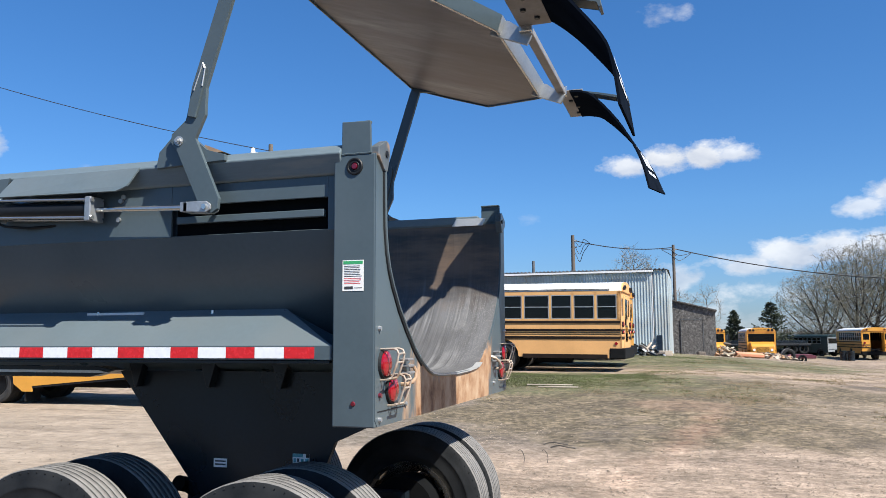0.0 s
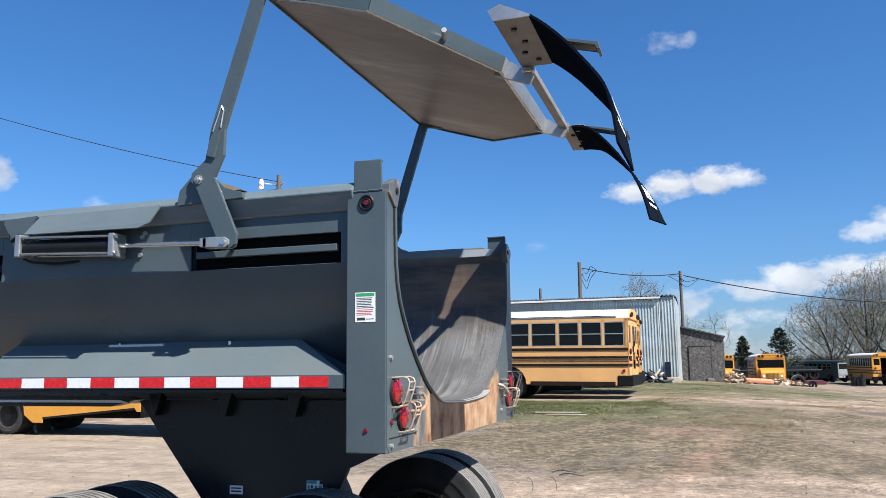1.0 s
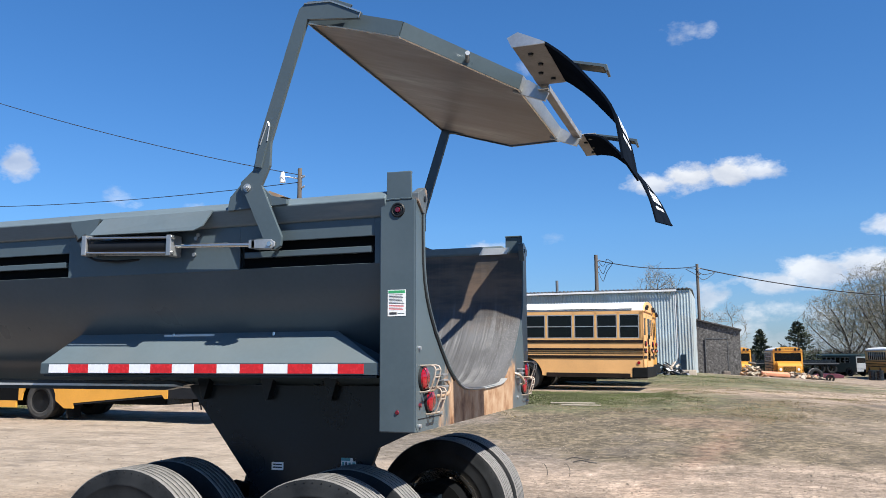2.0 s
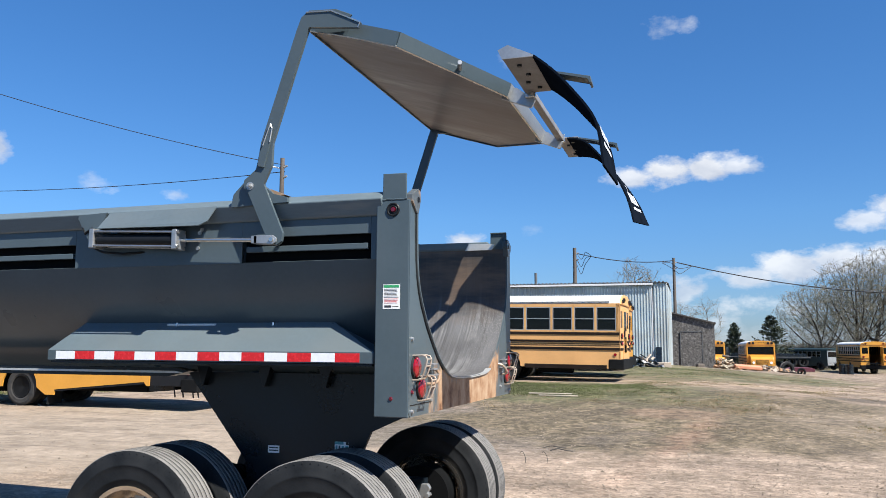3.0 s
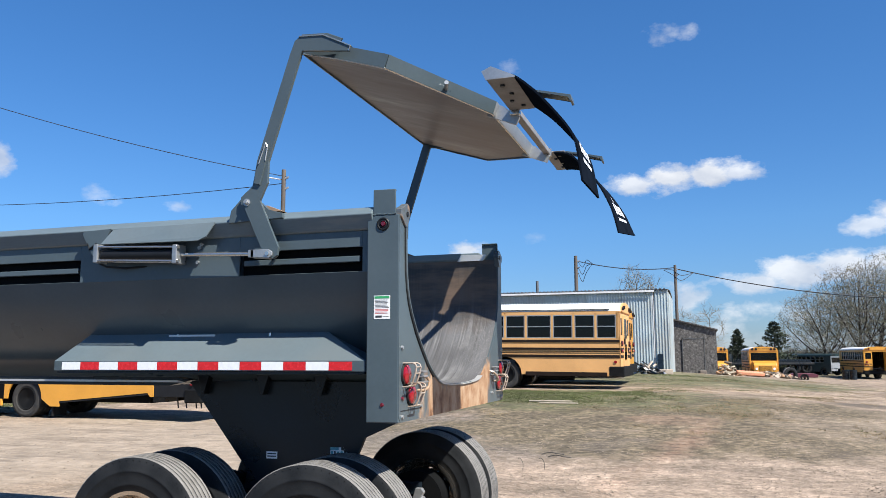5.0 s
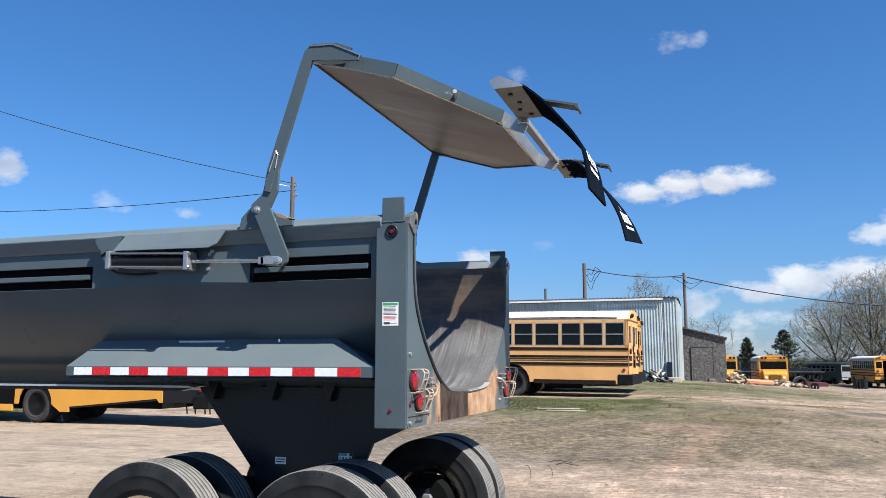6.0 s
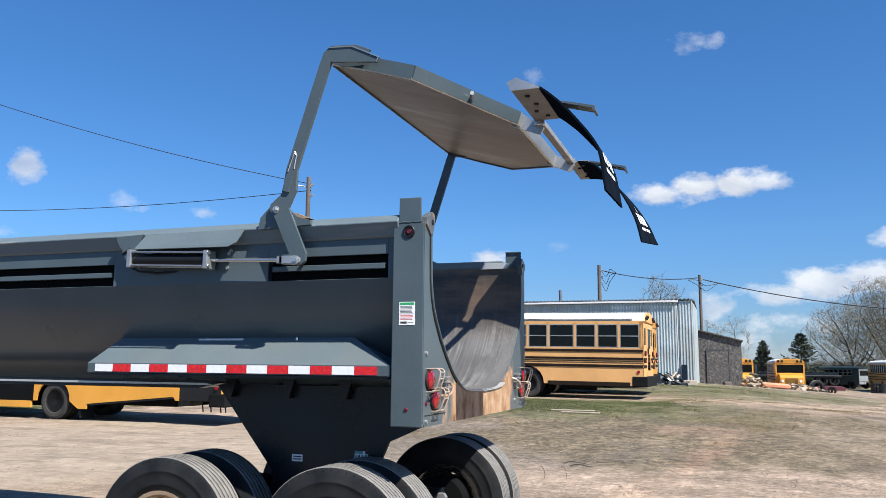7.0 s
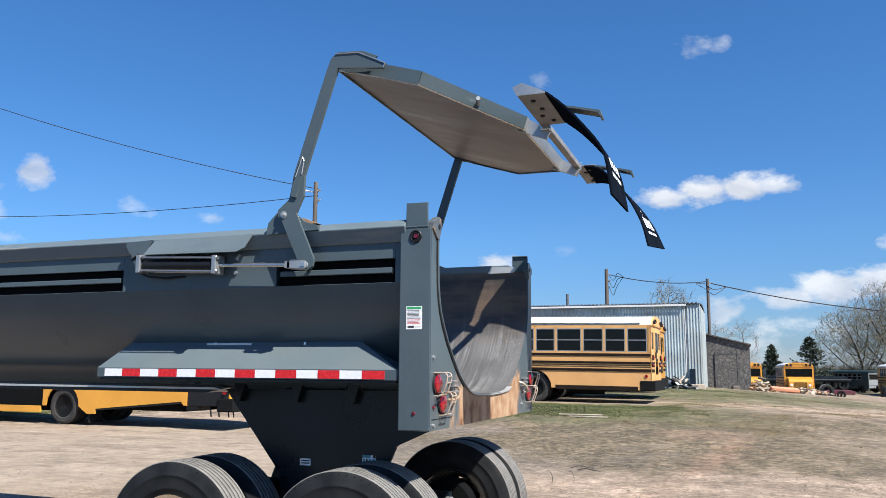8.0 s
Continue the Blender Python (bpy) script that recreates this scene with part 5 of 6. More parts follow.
def build_bus(name, label, at, turn, paint, roof, length=9.5, overhang=4.0, windows=(0.72, 0.75, 0.75, 0.93, 0.75, 0.75, 0.75, 0.75), skirt=0.48, rails=True, stripe=BUSBLACK, hood=True, open_door=False, sign=False, tail=None, front=None):
    """A school bus: its rear at x = 0, its length along -x, its middle at y = 0."""
    bus = thing(name, label, "school bus", at, turn)
    W = 1.21
    ra = -overhang                 # rear axle
    fa = -length + 1.2             # front axle
    # lower sides with wheel arches
    for s in (-1, 1):
        def arch(cx):
            return [(cx + 0.60 * math.cos(t), 0.50 + 0.60 * math.sin(t)) for t in [math.pi * k / 10 for k in range(11)]]
        pts = [(0, tail[0][1] if tail else skirt), (0, 1.71), (-length, 1.71), (-length, skirt)]
        pts += [p for p in arch(fa)[::-1] if p[1] > skirt] + [(p[0], p[1]) for p in arch(ra)[::-1] if p[1] > skirt]
        if tail:
            pts += tail[::-1]
        y0, y1 = sorted((s * W, s * (W - 0.04)))
        part("side_wall", prism(pts, "y", y0, y1), paint, bus)
        # pillars and header round the windows
        x = -0.14
        part("corner_pillar", block((-0.13, y0, 1.71), (0, y1, 2.63)), paint, bus)
        for k in range(99):
            wd = windows[k % len(windows)]
            if x - wd < -length + 0.9:
                break
            part("pillar", block((x, y0, 1.71), (x + 0.08, y1, 2.63), 0.01), paint, bus)
            win = part("window", block((x - wd + 0.08, s * (W - 0.022) - 0.004, 1.76), (x, s * (W - 0.022) + 0.004, 2.54)), GLASS, bus)
            for lo, hi in (((x - wd + 0.08, 1.745), (x, 1.775)), ((x - wd + 0.08, 2.505), (x, 2.535)), ((x - wd + 0.08, 2.125), (x, 2.155)), ((x - wd + 0.08, 1.775), (x - wd + 0.105, 2.505)), ((x - 0.025, 1.775), (x, 2.505))):
                part("sash_rail", block((lo[0], s * (W - 0.012) - 0.012, lo[1]), (hi[0], s * (W - 0.012) + 0.012, hi[1])), GALV, win, "aluminium sash rail")
            x -= wd
        part("front_pillar", block((-length, y0, 1.71), (x + 0.08, y1, 2.63)), paint, bus)
        part("header", block((-length, y0, 2.535), (0, y1, 2.66)), paint, bus)
        part("sill", block((-length, y0, 1.71), (0, y1, 1.75)), paint, bus)
        if rails:
            for z0, z1, m, d in ((1.60, 1.69, stripe, 0.022), (1.345, 1.42, stripe, 0.022), (1.290, 1.308, stripe, 0.012), (1.238, 1.256, stripe, 0.012), (1.09, 1.18, stripe, 0.022)):
                ya, yb = sorted((s * W, s * (W + d)))
                part("rub_rail", block((-length, ya, z0), (-0.02, yb, z1), 0.006), m, bus)
            ya, yb = sorted((s * (W - 0.01), s * (W + 0.018)))
            if not tail:
                part("skirt_rail", block((ra + 0.75, ya, skirt - 0.02), (-0.45, yb, skirt + 0.12), 0.006), stripe, bus)
    # roof shell
    prof = [p for p in bus_profile(0, 0.5) if p[1] >= 2.6]
    prof = [(-1.21, 2.64)] + prof[1:-1] + [(1.21, 2.64)]
    part("roof", sheet(prof, "x", -length, 0.0, -0.03), roof, bus, smooth=True)
    for s in (-1, 1):
        ya, yb = sorted((s * 1.19, s * 1.235))
        part("drip_rail", block((-length, ya, 2.70), (-0.35, yb, 2.725), 0.004), BLACK, bus)
    part("floor", block((-length, -1.15, 0.92), (-0.03, 1.15, 1.0)), FRAME, bus)
    # rear end: wall round the door and its windows
    for lo, hi in (((-1.21, 0.62), (-0.48, 1.85)), ((0.48, 0.62), (1.21, 1.85)), ((-1.21, 1.85), (-1.06, 2.62)), ((-0.56, 1.85), (-0.48, 2.62)), ((0.48, 1.85), (0.56, 2.62)), ((1.06, 1.85), (1.21, 2.62)), ((-1.06, 2.42), (-0.56, 2.62)), ((0.56, 2.42), (1.06, 2.62)), ((-0.48, 2.52), (0.48, 2.62))):
        part("rear_panel", block((-0.04, lo[0], lo[1]), (0.0, hi[0], hi[1])), paint, bus)
    cap = [(-1.21, 2.62)] + [p for p in bus_profile(0, 0.5) if p[1] > 2.65] + [(1.21, 2.62)]
    part("rear_cap", prism(cap, "x", -0.05, 0.045, 0.03), paint, bus, "rounded yellow rear cap")
    for y in (-0.81, 0.81):
        part("rear_window", block((-0.025, y - 0.25, 1.85), (-0.015, y + 0.25, 2.42)), GLASS, bus)
    door = part("rear_door", prism([(-0.47, 0.80), (-0.47, 2.51), (0.47, 2.51), (0.47, 0.80)], "x", -0.03, 0.018, 0.01) if not open_door else block((0.02, 0.46, 0.80), (0.92, 0.50, 2.51), 0.01), paint, bus, "open emergency door" if open_door else "emergency door")
    if not open_door:
        for a, b in ((1.75, 2.42), (1.0, 1.55)):
            part("door_glass", block((0.018, -0.30, a), (0.022, 0.30, b)), GLASS, door)
        part("door_handle", block((0.02, -0.42, 1.55), (0.07, -0.36, 1.75), 0.01), BLACK, door)
    for s in (-1, 1):
        for y, z, r, m in ((0.98, 2.70, 0.07, ORANGE), (0.74, 2.76, 0.07, REDLENS), (0.95, 1.57, 0.08, REDLENS), (1.08, 1.32, 0.05, REDLENS), (0.80, 1.32, 0.05, ORANGE)):
            b = bmesh.new()
            rod(b, (0.0, s * y, z), (0.05, s * y, z), r + 0.015, n=18)
            lp = part("lamp", b, paint if z > 2 else BLACK, bus, "round signal lamp")
            b = bmesh.new()
            rod(b, (0.05, s * y, z), (0.066, s * y, z), r, r * 0.7, n=18)
            part("lens", b, m, lp)
            if z > 2:
                arcs = [(math.cos(t), math.sin(t)) for t in [math.pi * (-0.05 + 1.1 * k / 10) for k in range(11)]]
                ring = [(s * y + (r + 0.022) * c, z + (r + 0.022) * q) for c, q in arcs] + [(s * y + (r + 0.008) * c, z + (r + 0.008) * q) for c, q in arcs[::-1]]
                part("lamp_hood", prism(ring, "x", 0.03, 0.12), BLACK, lp, "black lamp hood")
    if rails:
        for z0, z1 in ((1.345, 1.42), (1.09, 1.18)):
            part("rear_rail", block((0.0, -1.21, z0), (0.02, -0.50, z1), 0.005), stripe, bus)
            part("rear_rail", block((0.0, 0.50, z0), (0.02, 1.21, z1), 0.005), stripe, bus)
    part("rear_bumper", block((-0.38, -1.235, 0.46), (0.12, 1.235, 0.80), 0.03), BUMPER, bus, "black steel rear bumper")
    side_lamp = bmesh.new()
    rod(side_lamp, (-0.17, -1.21, 0.95), (-0.17, -1.235, 0.95), 0.05, n=16)
    part("side_marker", side_lamp, REDLENS, bus)
    # front: screen, hood, grille, bumper
    fr = bmesh.new()
    box(fr, (-length, -1.21, 0.62), (-length + 0.05, 1.21, 1.75))
    box(fr, (-length, -1.21, 1.75), (-length + 0.05, -1.08, 2.62))
    box(fr, (-length, 1.08, 1.75), (-length + 0.05, 1.21, 2.62))
    box(fr, (-length, -1.08, 2.45), (-length + 0.05, 1.08, 2.62))
    part("front_wall", fr, front or paint, bus)
    part("front_cap", prism(cap, "x", -length - 0.05, -length + 0.04, 0.01), paint, bus)
    part("windscreen", block((-length + 0.01, -1.08, 1.75), (-length + 0.02, 1.08, 2.45)), GLASS, bus)
    for s in (-1, 1):
        for y in (0.92, 0.62):
            b = bmesh.new()
            rod(b, (-length - 0.05, s * y, 2.76), (-length - 0.10, s * y, 2.76), 0.11, n=16)
            part("lamp", b, BLACK, bus)
    if hood:
        part("hood", prism([(-length, 0.75), (-length, 1.72), (-length - 0.9, 1.55), (-length - 1.05, 1.35), (-length - 1.08, 0.75)], "y", -0.95, 0.95, 0.05), paint, bus)
        g = part("grille", block((-length - 1.10, -0.50, 0.85), (-length - 1.075, 0.50, 1.30), 0.01), BLACK, bus)
        for k in range(5):
            part("grille_bar", block((-length - 1.115, -0.48, 0.90 + k * 0.085), (-length - 1.098, 0.48, 0.93 + k * 0.085)), paint, g)
        for s in (-1, 1):
            b = bmesh.new()
            rod(b, (-length - 1.06, s * 0.72, 1.05), (-length - 1.11, s * 0.72, 1.05), 0.11, n=18)
            part("headlamp", b, WHITE, bus)
        part("front_bumper", block((-length - 1.25, -1.18, 0.48), (-length - 1.08, 1.18, 0.75), 0.02), BLACK, bus)
    for s in (-1, 1):
        bus_wheel(bus, ra, s * 1.02, s, True)
        bus_wheel(bus, ra, s * 0.74, s)
        bus_wheel(bus, fa, s * 1.02, s)
    ch = bmesh.new()
    for y in (-0.45, 0.35):
        box(ch, (-length, y, 0.62), (-0.25, y + 0.1, 0.86))
    rod(ch, (ra, -0.9, 0.5), (ra, 0.9, 0.5), 0.09)
    box(ch, (-2.6, -0.9, 0.45), (-1.2, -0.35, 0.85))
    part("chassis", ch, FRAME, bus)
    if sign:
        for x, rz in ((0.035, 90), (-length - 0.055, -90)):
            writing("sign", "SCHOOL BUS", 0.155, pose(x, 0, 2.80, 90, 0, rz), BLACK, bus)
    return bus


def on_lot(x, y, dz=0.0):
    return (x, y, ground_height(x, y) + dz)


main_bus = build_bus("school_bus", "yellow school bus with a white roof parked on grass", on_lot(-2.19, 27.0, -0.04), -1.5, BUSFADED, BUSWHITE)
main_bus.matrix_basis = pose(*on_lot(-2.19, 27.0, -0.05), 0, 0.6, -2.3)
build_bus("school_bus", "bright yellow school bus parked close beyond the white-roofed one", on_lot(-2.36, 31.0, -0.05), -2.3, BUS, BUSWHITE)
part("fuel_tank", rod(bmesh.new(), (-2.9, -0.55, 0.46), (-1.7, -0.55, 0.46), 0.17, n=20), BUMPER, main_bus)
part("exhaust_pipe", tube([(-3.2, 0.2, 0.42), (-1.4, 0.2, 0.40), (-0.1, 0.35, 0.42)], 0.05, 8), GALV, main_bus)
low_bus = build_bus("school_bus", "yellow school bus with a tapering rear skirt parked beyond the trailer", (-11.9, 17.36, 0), 0, BUS, BUSWHITE, length=12.0, overhang=5.58,
                    tail=[(0, 1.12), (-1.34, 1.12), (-1.34, 0.60), (-1.44, 0.60), (-1.52, 0.70), (-4.38, 0.448), (-4.38, 0.306), (-4.68, 0.306)])
part("rear_box", block((-1.36, -1.19, 0.60), (-0.02, 1.19, 1.14), 0.01), BLACK, low_bus)
part("skirt_edge", prism([(-1.52, 0.70), (-4.38, 0.448), (-4.38, 0.40), (-1.52, 0.645)], "y", -1.20, -1.17), BLACK, low_bus)
for x in (-0.75, -0.5, -0.2, -0.05):
    part("rear_step", tube([(x, -1.0, 0.62), (x + 0.06, -1.02, 0.32)], 0.018, 6), BLACK, low_bus)
# solid black blocks added to fill the shade under the bus
part("underbody_shade_fill", block((-5.0, -0.95, 0.42), (-1.6, 0.95, 0.95), 0.03), VOID, low_bus)
# no recess is cut: a black sheet on the wall carries its dark
part("skirt_recess_sheet", block((-11.8, -1.214, 0.49), (-6.30, -1.208, 1.02)), VOID, low_bus, "thin black sheet standing for the dark recess above the lower skirt")
part("skirt_band", block((-11.8, -1.22, 0.30), (-6.36, -1.16, 0.487), 0.01), BUS, low_bus)
part("underbody_shade_fill", block((-11.6, -0.92, 0.34), (-6.4, 0.95, 0.95), 0.03), VOID, low_bus)
part("mud_flap", block((-4.66, -1.15, 0.05), (-4.62, -0.65, 0.42)), RUBBER, low_bus)
build_bus("school_bus", "yellow school bus facing the lot beyond a rubble heap", on_lot(5.25, 83.5), 92, BUS, BUSWHITE, length=8.5, sign=True)
build_bus("school_bus", "yellow school bus half hidden by a shed", on_lot(0.15, 82.0), 98, BUS, BUSWHITE, length=8.5)
build_bus("school_bus", "yellow school bus with its rear emergency door open", on_lot(15.75, 81.0), -86.3, BUS, BUSWHITE, open_door=True, sign=True)
small_bus = build_bus("shuttle_bus", "dark green shuttle bus with a pale front", on_lot(10.1, 99.6), 128, BUSDARK, BUSDARK, rails=False, hood=False, length=8, front=GALV)
small_bus.scale = (0.86, 0.86, 0.79)

# ---- sheds ----


def corrugated(name, x0, x1, y, z0, z1, parent, material, pitch=0.15, depth=0.03):
    """A wall sheet along x with upright ribs, facing -y."""
    n = int((x1 - x0) / pitch)
    prof = []
    for k in range(n):
        x = x0 + k * pitch
        prof += [(x, y), (x + pitch * 0.55, y), (x + pitch * 0.66, y - depth), (x + pitch * 0.89, y - depth)]
    prof.append((x1, y))
    return part(name, sheet(prof, "z", z0, z1, 0.004), material, parent)


shed = thing("metal_shed", "long pale blue corrugated steel shed with a low dark roof", "shed", (-9.0, 46.0, 0.6), fixed=True)
zb = 0.45
corrugated("front_wall", -5.55, -2.0, 42.4, zb, 5.04, shed, CORR)
corrugated("front_wall", -24.0, -5.55, 42.5, zb, 4.62, shed, CORR)
corrugated("front_wall", -2.0, -1.25, 42.36, zb, 5.04, shed, CORR, 0.15)
part("end_wall", block((-1.27, 42.47, zb), (-1.22, 49, 4.95)), CORR, shed)
part("back_wall", block((-24, 49, zb), (-1.22, 49.05, 4.95)), CORR, shed)
part("side_wall", block((-24.05, 42.5, zb), (-24, 49, 4.9)), CORR, shed)
part("roof", prism([(42.25, 5.06), (42.25, 5.10), (45.7, 5.30), (49.3, 5.10), (49.3, 5.06), (45.7, 5.26)], "x", -24.3, -1.24), ROOFING, shed)
ridges = bmesh.new()
for k in range(110):
    x = -24.2 + k * 0.2085
    prism([(x, 5.101), (x + 0.02, 5.15), (x + 0.09, 5.15), (x + 0.11, 5.101)], "y", 42.23, 42.6, bm=ridges)
part("roof_ridges", ridges, ROOFING, shed, "ends of the ribbed roof sheets")
part("eave_trim", block((-24.2, 42.18, 4.95), (-1.95, 42.24, 5.05), 0.01), TRIMWHITE, shed)
corrugated("eave_band", -24.0, -5.55, 42.47, 4.60, 4.95, shed, CORR)
part("door_trim", block((-2.05, 42.36, zb), (-1.97, 42.40, 4.95)), TRIMWHITE, shed)
part("vent_pipe", rod(bmesh.new(), (-8.6, 44, 5.2), (-8.6, 44, 5.9), 0.08), ROOFING, shed)

barn = thing("wooden_outbuilding", "low outbuilding clad in dark grey asphalt siding with a shut door", "outbuilding", (0.5, 53, 0.3), fixed=True)
bz = 0.1
part("front_wall", prism([(-1.45, bz), (-1.45, 3.84), (1.25, 3.14), (1.25, bz)], "y", 51.5, 51.6), SHINGLE, barn)
part("end_wall", block((1.20, 51.6, bz), (1.25, 56, 3.13)), SHINGLE, barn)
part("side_wall", block((-1.45, 51.6, bz), (-1.40, 56, 3.78)), SHINGLE, barn)
part("back_wall", prism([(-1.45, bz), (-1.45, 3.84), (1.25, 3.14), (1.25, bz)], "y", 56, 56.1), SHINGLE, barn)
part("roof", prism([(-1.5, 3.87), (-1.5, 3.95), (1.35, 3.21), (1.35, 3.13)], "y", 51.35, 56.2), SHINGLE, barn)
door = part("door", block((-0.80, 51.46, bz), (0.50, 51.50, 2.62)), SHINGLE, barn)
for lo, hi in (((-0.83, bz), (-0.79, 2.66)), ((0.49, bz), (0.53, 2.66)), ((-0.83, 2.62), (0.53, 2.66))):
    part("door_trim", block((lo[0], 51.44, lo[1]), (hi[0], 51.47, hi[1])), ROOFING, door)

# ---- poles and wires ----


def pole(x, y, z0, top, r=0.13, arm=False, lean=0.0):
    p = thing("utility_pole", "weathered wooden utility pole", "utility pole", (x, y, z0))
    h = top - z0
    b = bmesh.new()
    rod(b, (0, 0, -0.3), (lean, 0, h), r, r * 0.75, 14)
    part("post", b, WOOD, p, smooth=True)
    for k in range(2):
        i = bmesh.new()
        rod(i, (r * 0.7, 0, h - 0.35 - 0.4 * k), (r * 0.7 + 0.14, 0, h - 0.30 - 0.4 * k), 0.05, 0.035, 10)
        part("insulator", i, GALV, p)
    return p


pole(-1.22, 57.2, 0.0, 7.98, 0.13)
pole(-6.7, 46.5, 0.5, 7.6, 0.14)
farpole = pole(-14.72, 25.2, 0.1, 8.78, 0.11)
lampb = bmesh.new()
rod(lampb, (-0.1, 0, 8.3), (-0.75, 0, 8.45), 0.025, n=8)
rod(lampb, (-0.75, 0, 8.42), (-0.75, 0, 8.62), 0.10, 0.06, 14)
rod(lampb, (-0.75, 0, 8.20), (-0.75, 0, 8.42), 0.11, 0.11, 14)
part("yard_light", lampb, INSUL, farpole, "white yard light on a short arm")


def wire(p, q, sag, r=0.02, n=24):
    p, q = Vector(p), Vector(q)
    pts = [p.lerp(q, i / n) - Vector((0, 0, sag * 4 * (i / n) * (1 - i / n))) for i in range(n + 1)]
    return tagged(part("overhead_wire", tube(pts, r, 6), CABLE), "thin black overhead wire", "wire")


wire((-14.6, 25.2, 8.5), (-34, 20, 14.5), 0.5, 0.014)
wire((-14.6, 25.2, 8.25), (-40, 28, 9.5), 0.35, 0.014)
wire((-6.7, 46.5, 7.3), (-1.22, 57.2, 7.8), 0.30, 0.03)
wire((-1.18, 57.2, 7.7), (28.5, 76, 6.9), 1.4, 0.036)

for k in range(3):
    x0, y0, z0 = -6.56, 46.45, 7.25 - 0.35 * k
    tagged(part("drip_loop", tube(smooth_path([(x0, y0, z0), (x0 + 0.25, y0 - 0.05, z0 - 0.35 - 0.1 * k), (x0 + 0.42, y0 - 0.1, z0 - 0.2), (x0 + 0.55, y0 - 0.15, z0 + 0.05), (x0 + 0.9, y0 - 0.25, 7.05)]), 0.018, 6), CABLE), "slack black cable loop on the pole", "cable", "cable loops on the poles")
for k in range(2):
    x0, y0, z0 = -1.10, 57.1, 7.72 - 0.35 * k
    tagged(part("drip_loop", tube(smooth_path([(x0 - 0.9, y0 - 0.25, 7.62), (x0 - 0.3, y0, z0 - 0.1), (x0, y0, z0 - 0.35), (x0 + 0.35, y0 + 0.2, z0 - 0.5), (x0 + 1.1, y0 + 0.7, 7.42)]), 0.02, 6), CABLE), "slack black cable loop on the pole", "cable", "cable loops on the poles")

# ---- trees ----


def bare_tree(name, label, at, height, half, base, seed, points=900, tip=0.0115, step=0.27, lean=0.0, bole=None, flat=0.8):
    """A leafless tree: limbs reach towards points spread through the crown and thicken towards the trunk."""
    rg = np.random.default_rng(seed)
    mid = np.array((lean, 0.0, (height + base) / 2))
    size = np.array((half, half * flat, (height - base) / 2))
    d = rg.normal(size=(points, 3))
    d /= np.linalg.norm(d, axis=1)[:, None]
    goals = mid + d * size * (rg.random((points, 1)) ** 0.45)
    lump = np.array([noise.noise((g[0] * 0.55 + seed, g[1] * 0.55, g[2] * 0.55)) for g in goals])
    goals = goals[lump > -0.22]
    bole = base * 0.8 if bole is None else bole
    nodes, parent = [np.array((0.0, 0.0, -0.3))], [-1]
    while nodes[-1][2] < bole:
        q = nodes[-1] + np.array((rg.normal() * 0.05 + 0.12 * lean / max(bole, 0.5), rg.normal() * 0.05, 1.0)) * step
        nodes.append(q)
        parent.append(len(nodes) - 2)
    near = np.full(len(goals), 1e9)
    who = np.zeros(len(goals), int)
    fresh = list(range(len(nodes)))
    for _ in range(150):
        if not len(goals) or not fresh:
            break
        P = np.array([nodes[i] for i in fresh])
        dist = np.linalg.norm(goals[:, None, :] - P[None], axis=2)
        best = dist.argmin(axis=1)
        closer = dist[np.arange(len(goals)), best] < near
        near = np.where(closer, dist[np.arange(len(goals)), best], near)
        who = np.where(closer, np.array(fresh)[best], who)
        keep = near > step * 1.1
        goals, near, who = goals[keep], near[keep], who[keep]
        fresh = []
        for i in np.unique(who):
            pull = goals[who == i] - nodes[i]
            pull = (pull / np.linalg.norm(pull, axis=1)[:, None]).sum(axis=0) + rg.normal(size=3) * 0.25
            if parent[i] >= 0:
                back = nodes[i] - nodes[parent[i]]
                pull = pull / np.linalg.norm(pull) + 0.55 * back / np.linalg.norm(back)
            q = nodes[i] + pull / np.linalg.norm(pull) * step
            fresh.append(len(nodes))
            nodes.append(q)
            parent.append(i)
    n = len(nodes)
    kids = [[] for _ in range(n)]
    for i in range(1, n):
        kids[parent[i]].append(i)
    area = [0.0] * n
    for i in range(n - 1, -1, -1):
        area[i] = sum(area[k] for k in kids[i]) if kids[i] else tip ** 2.12
    rad = [a ** (1 / 2.12) for a in area]
    sets = {"trunk": ([], []), "crown": ([], [])}

    def limb(which, p, q, r0, r1, m):
        V, F = sets[which]
        ax = Vector(q - p).normalized()
        u = ax.orthogonal().normalized()
        v = ax.cross(u)
        k = len(V)
        for c, r in ((p, r0), (q, r1)):
            for i in range(m):
                t = 2 * math.pi * i / m
                V.append(tuple(Vector(c) + (u * math.cos(t) + v * math.sin(t)) * r))
        for i in range(m):
            F.append((k + i, k + (i + 1) % m, k + m + (i + 1) % m, k + m + i))

    for i in range(1, n):
        r0, r1 = max(rad[i], rad[parent[i]] * 0.85 if kids[parent[i]][0] == i else rad[i]), rad[i]
        thick = r0 > tip * 3.2
        limb("trunk" if thick else "crown", nodes[parent[i]], nodes[i], r0, r1, 7 if r0 > 0.06 else (5 if thick else 3))
        if r0 < tip * 3.0:
            for k in range(3 if kids[i] else 5):
                w = nodes[i] - nodes[parent[i]]
                w = w / np.linalg.norm(w) + rg.normal(size=3) * 0.55 + np.array((0, 0, 0.15))
                limb("crown", nodes[i], nodes[i] + w * step * rg.uniform(0.7, 1.7), tip * 0.8, tip * 0.35, 3)
    buds = len(sets["crown"][1])
    V, F = sets["crown"]
    for i in range(1, n):
        if rad[i] < tip * 2.2:
            for k in range(3 if points > 2000 and nodes[i][2] > height * 0.35 else 0):
                c = nodes[i] + rg.normal(size=3) * step * 0.75
                u, w = rg.normal(size=3) * 0.034, rg.normal(size=3) * 0.034
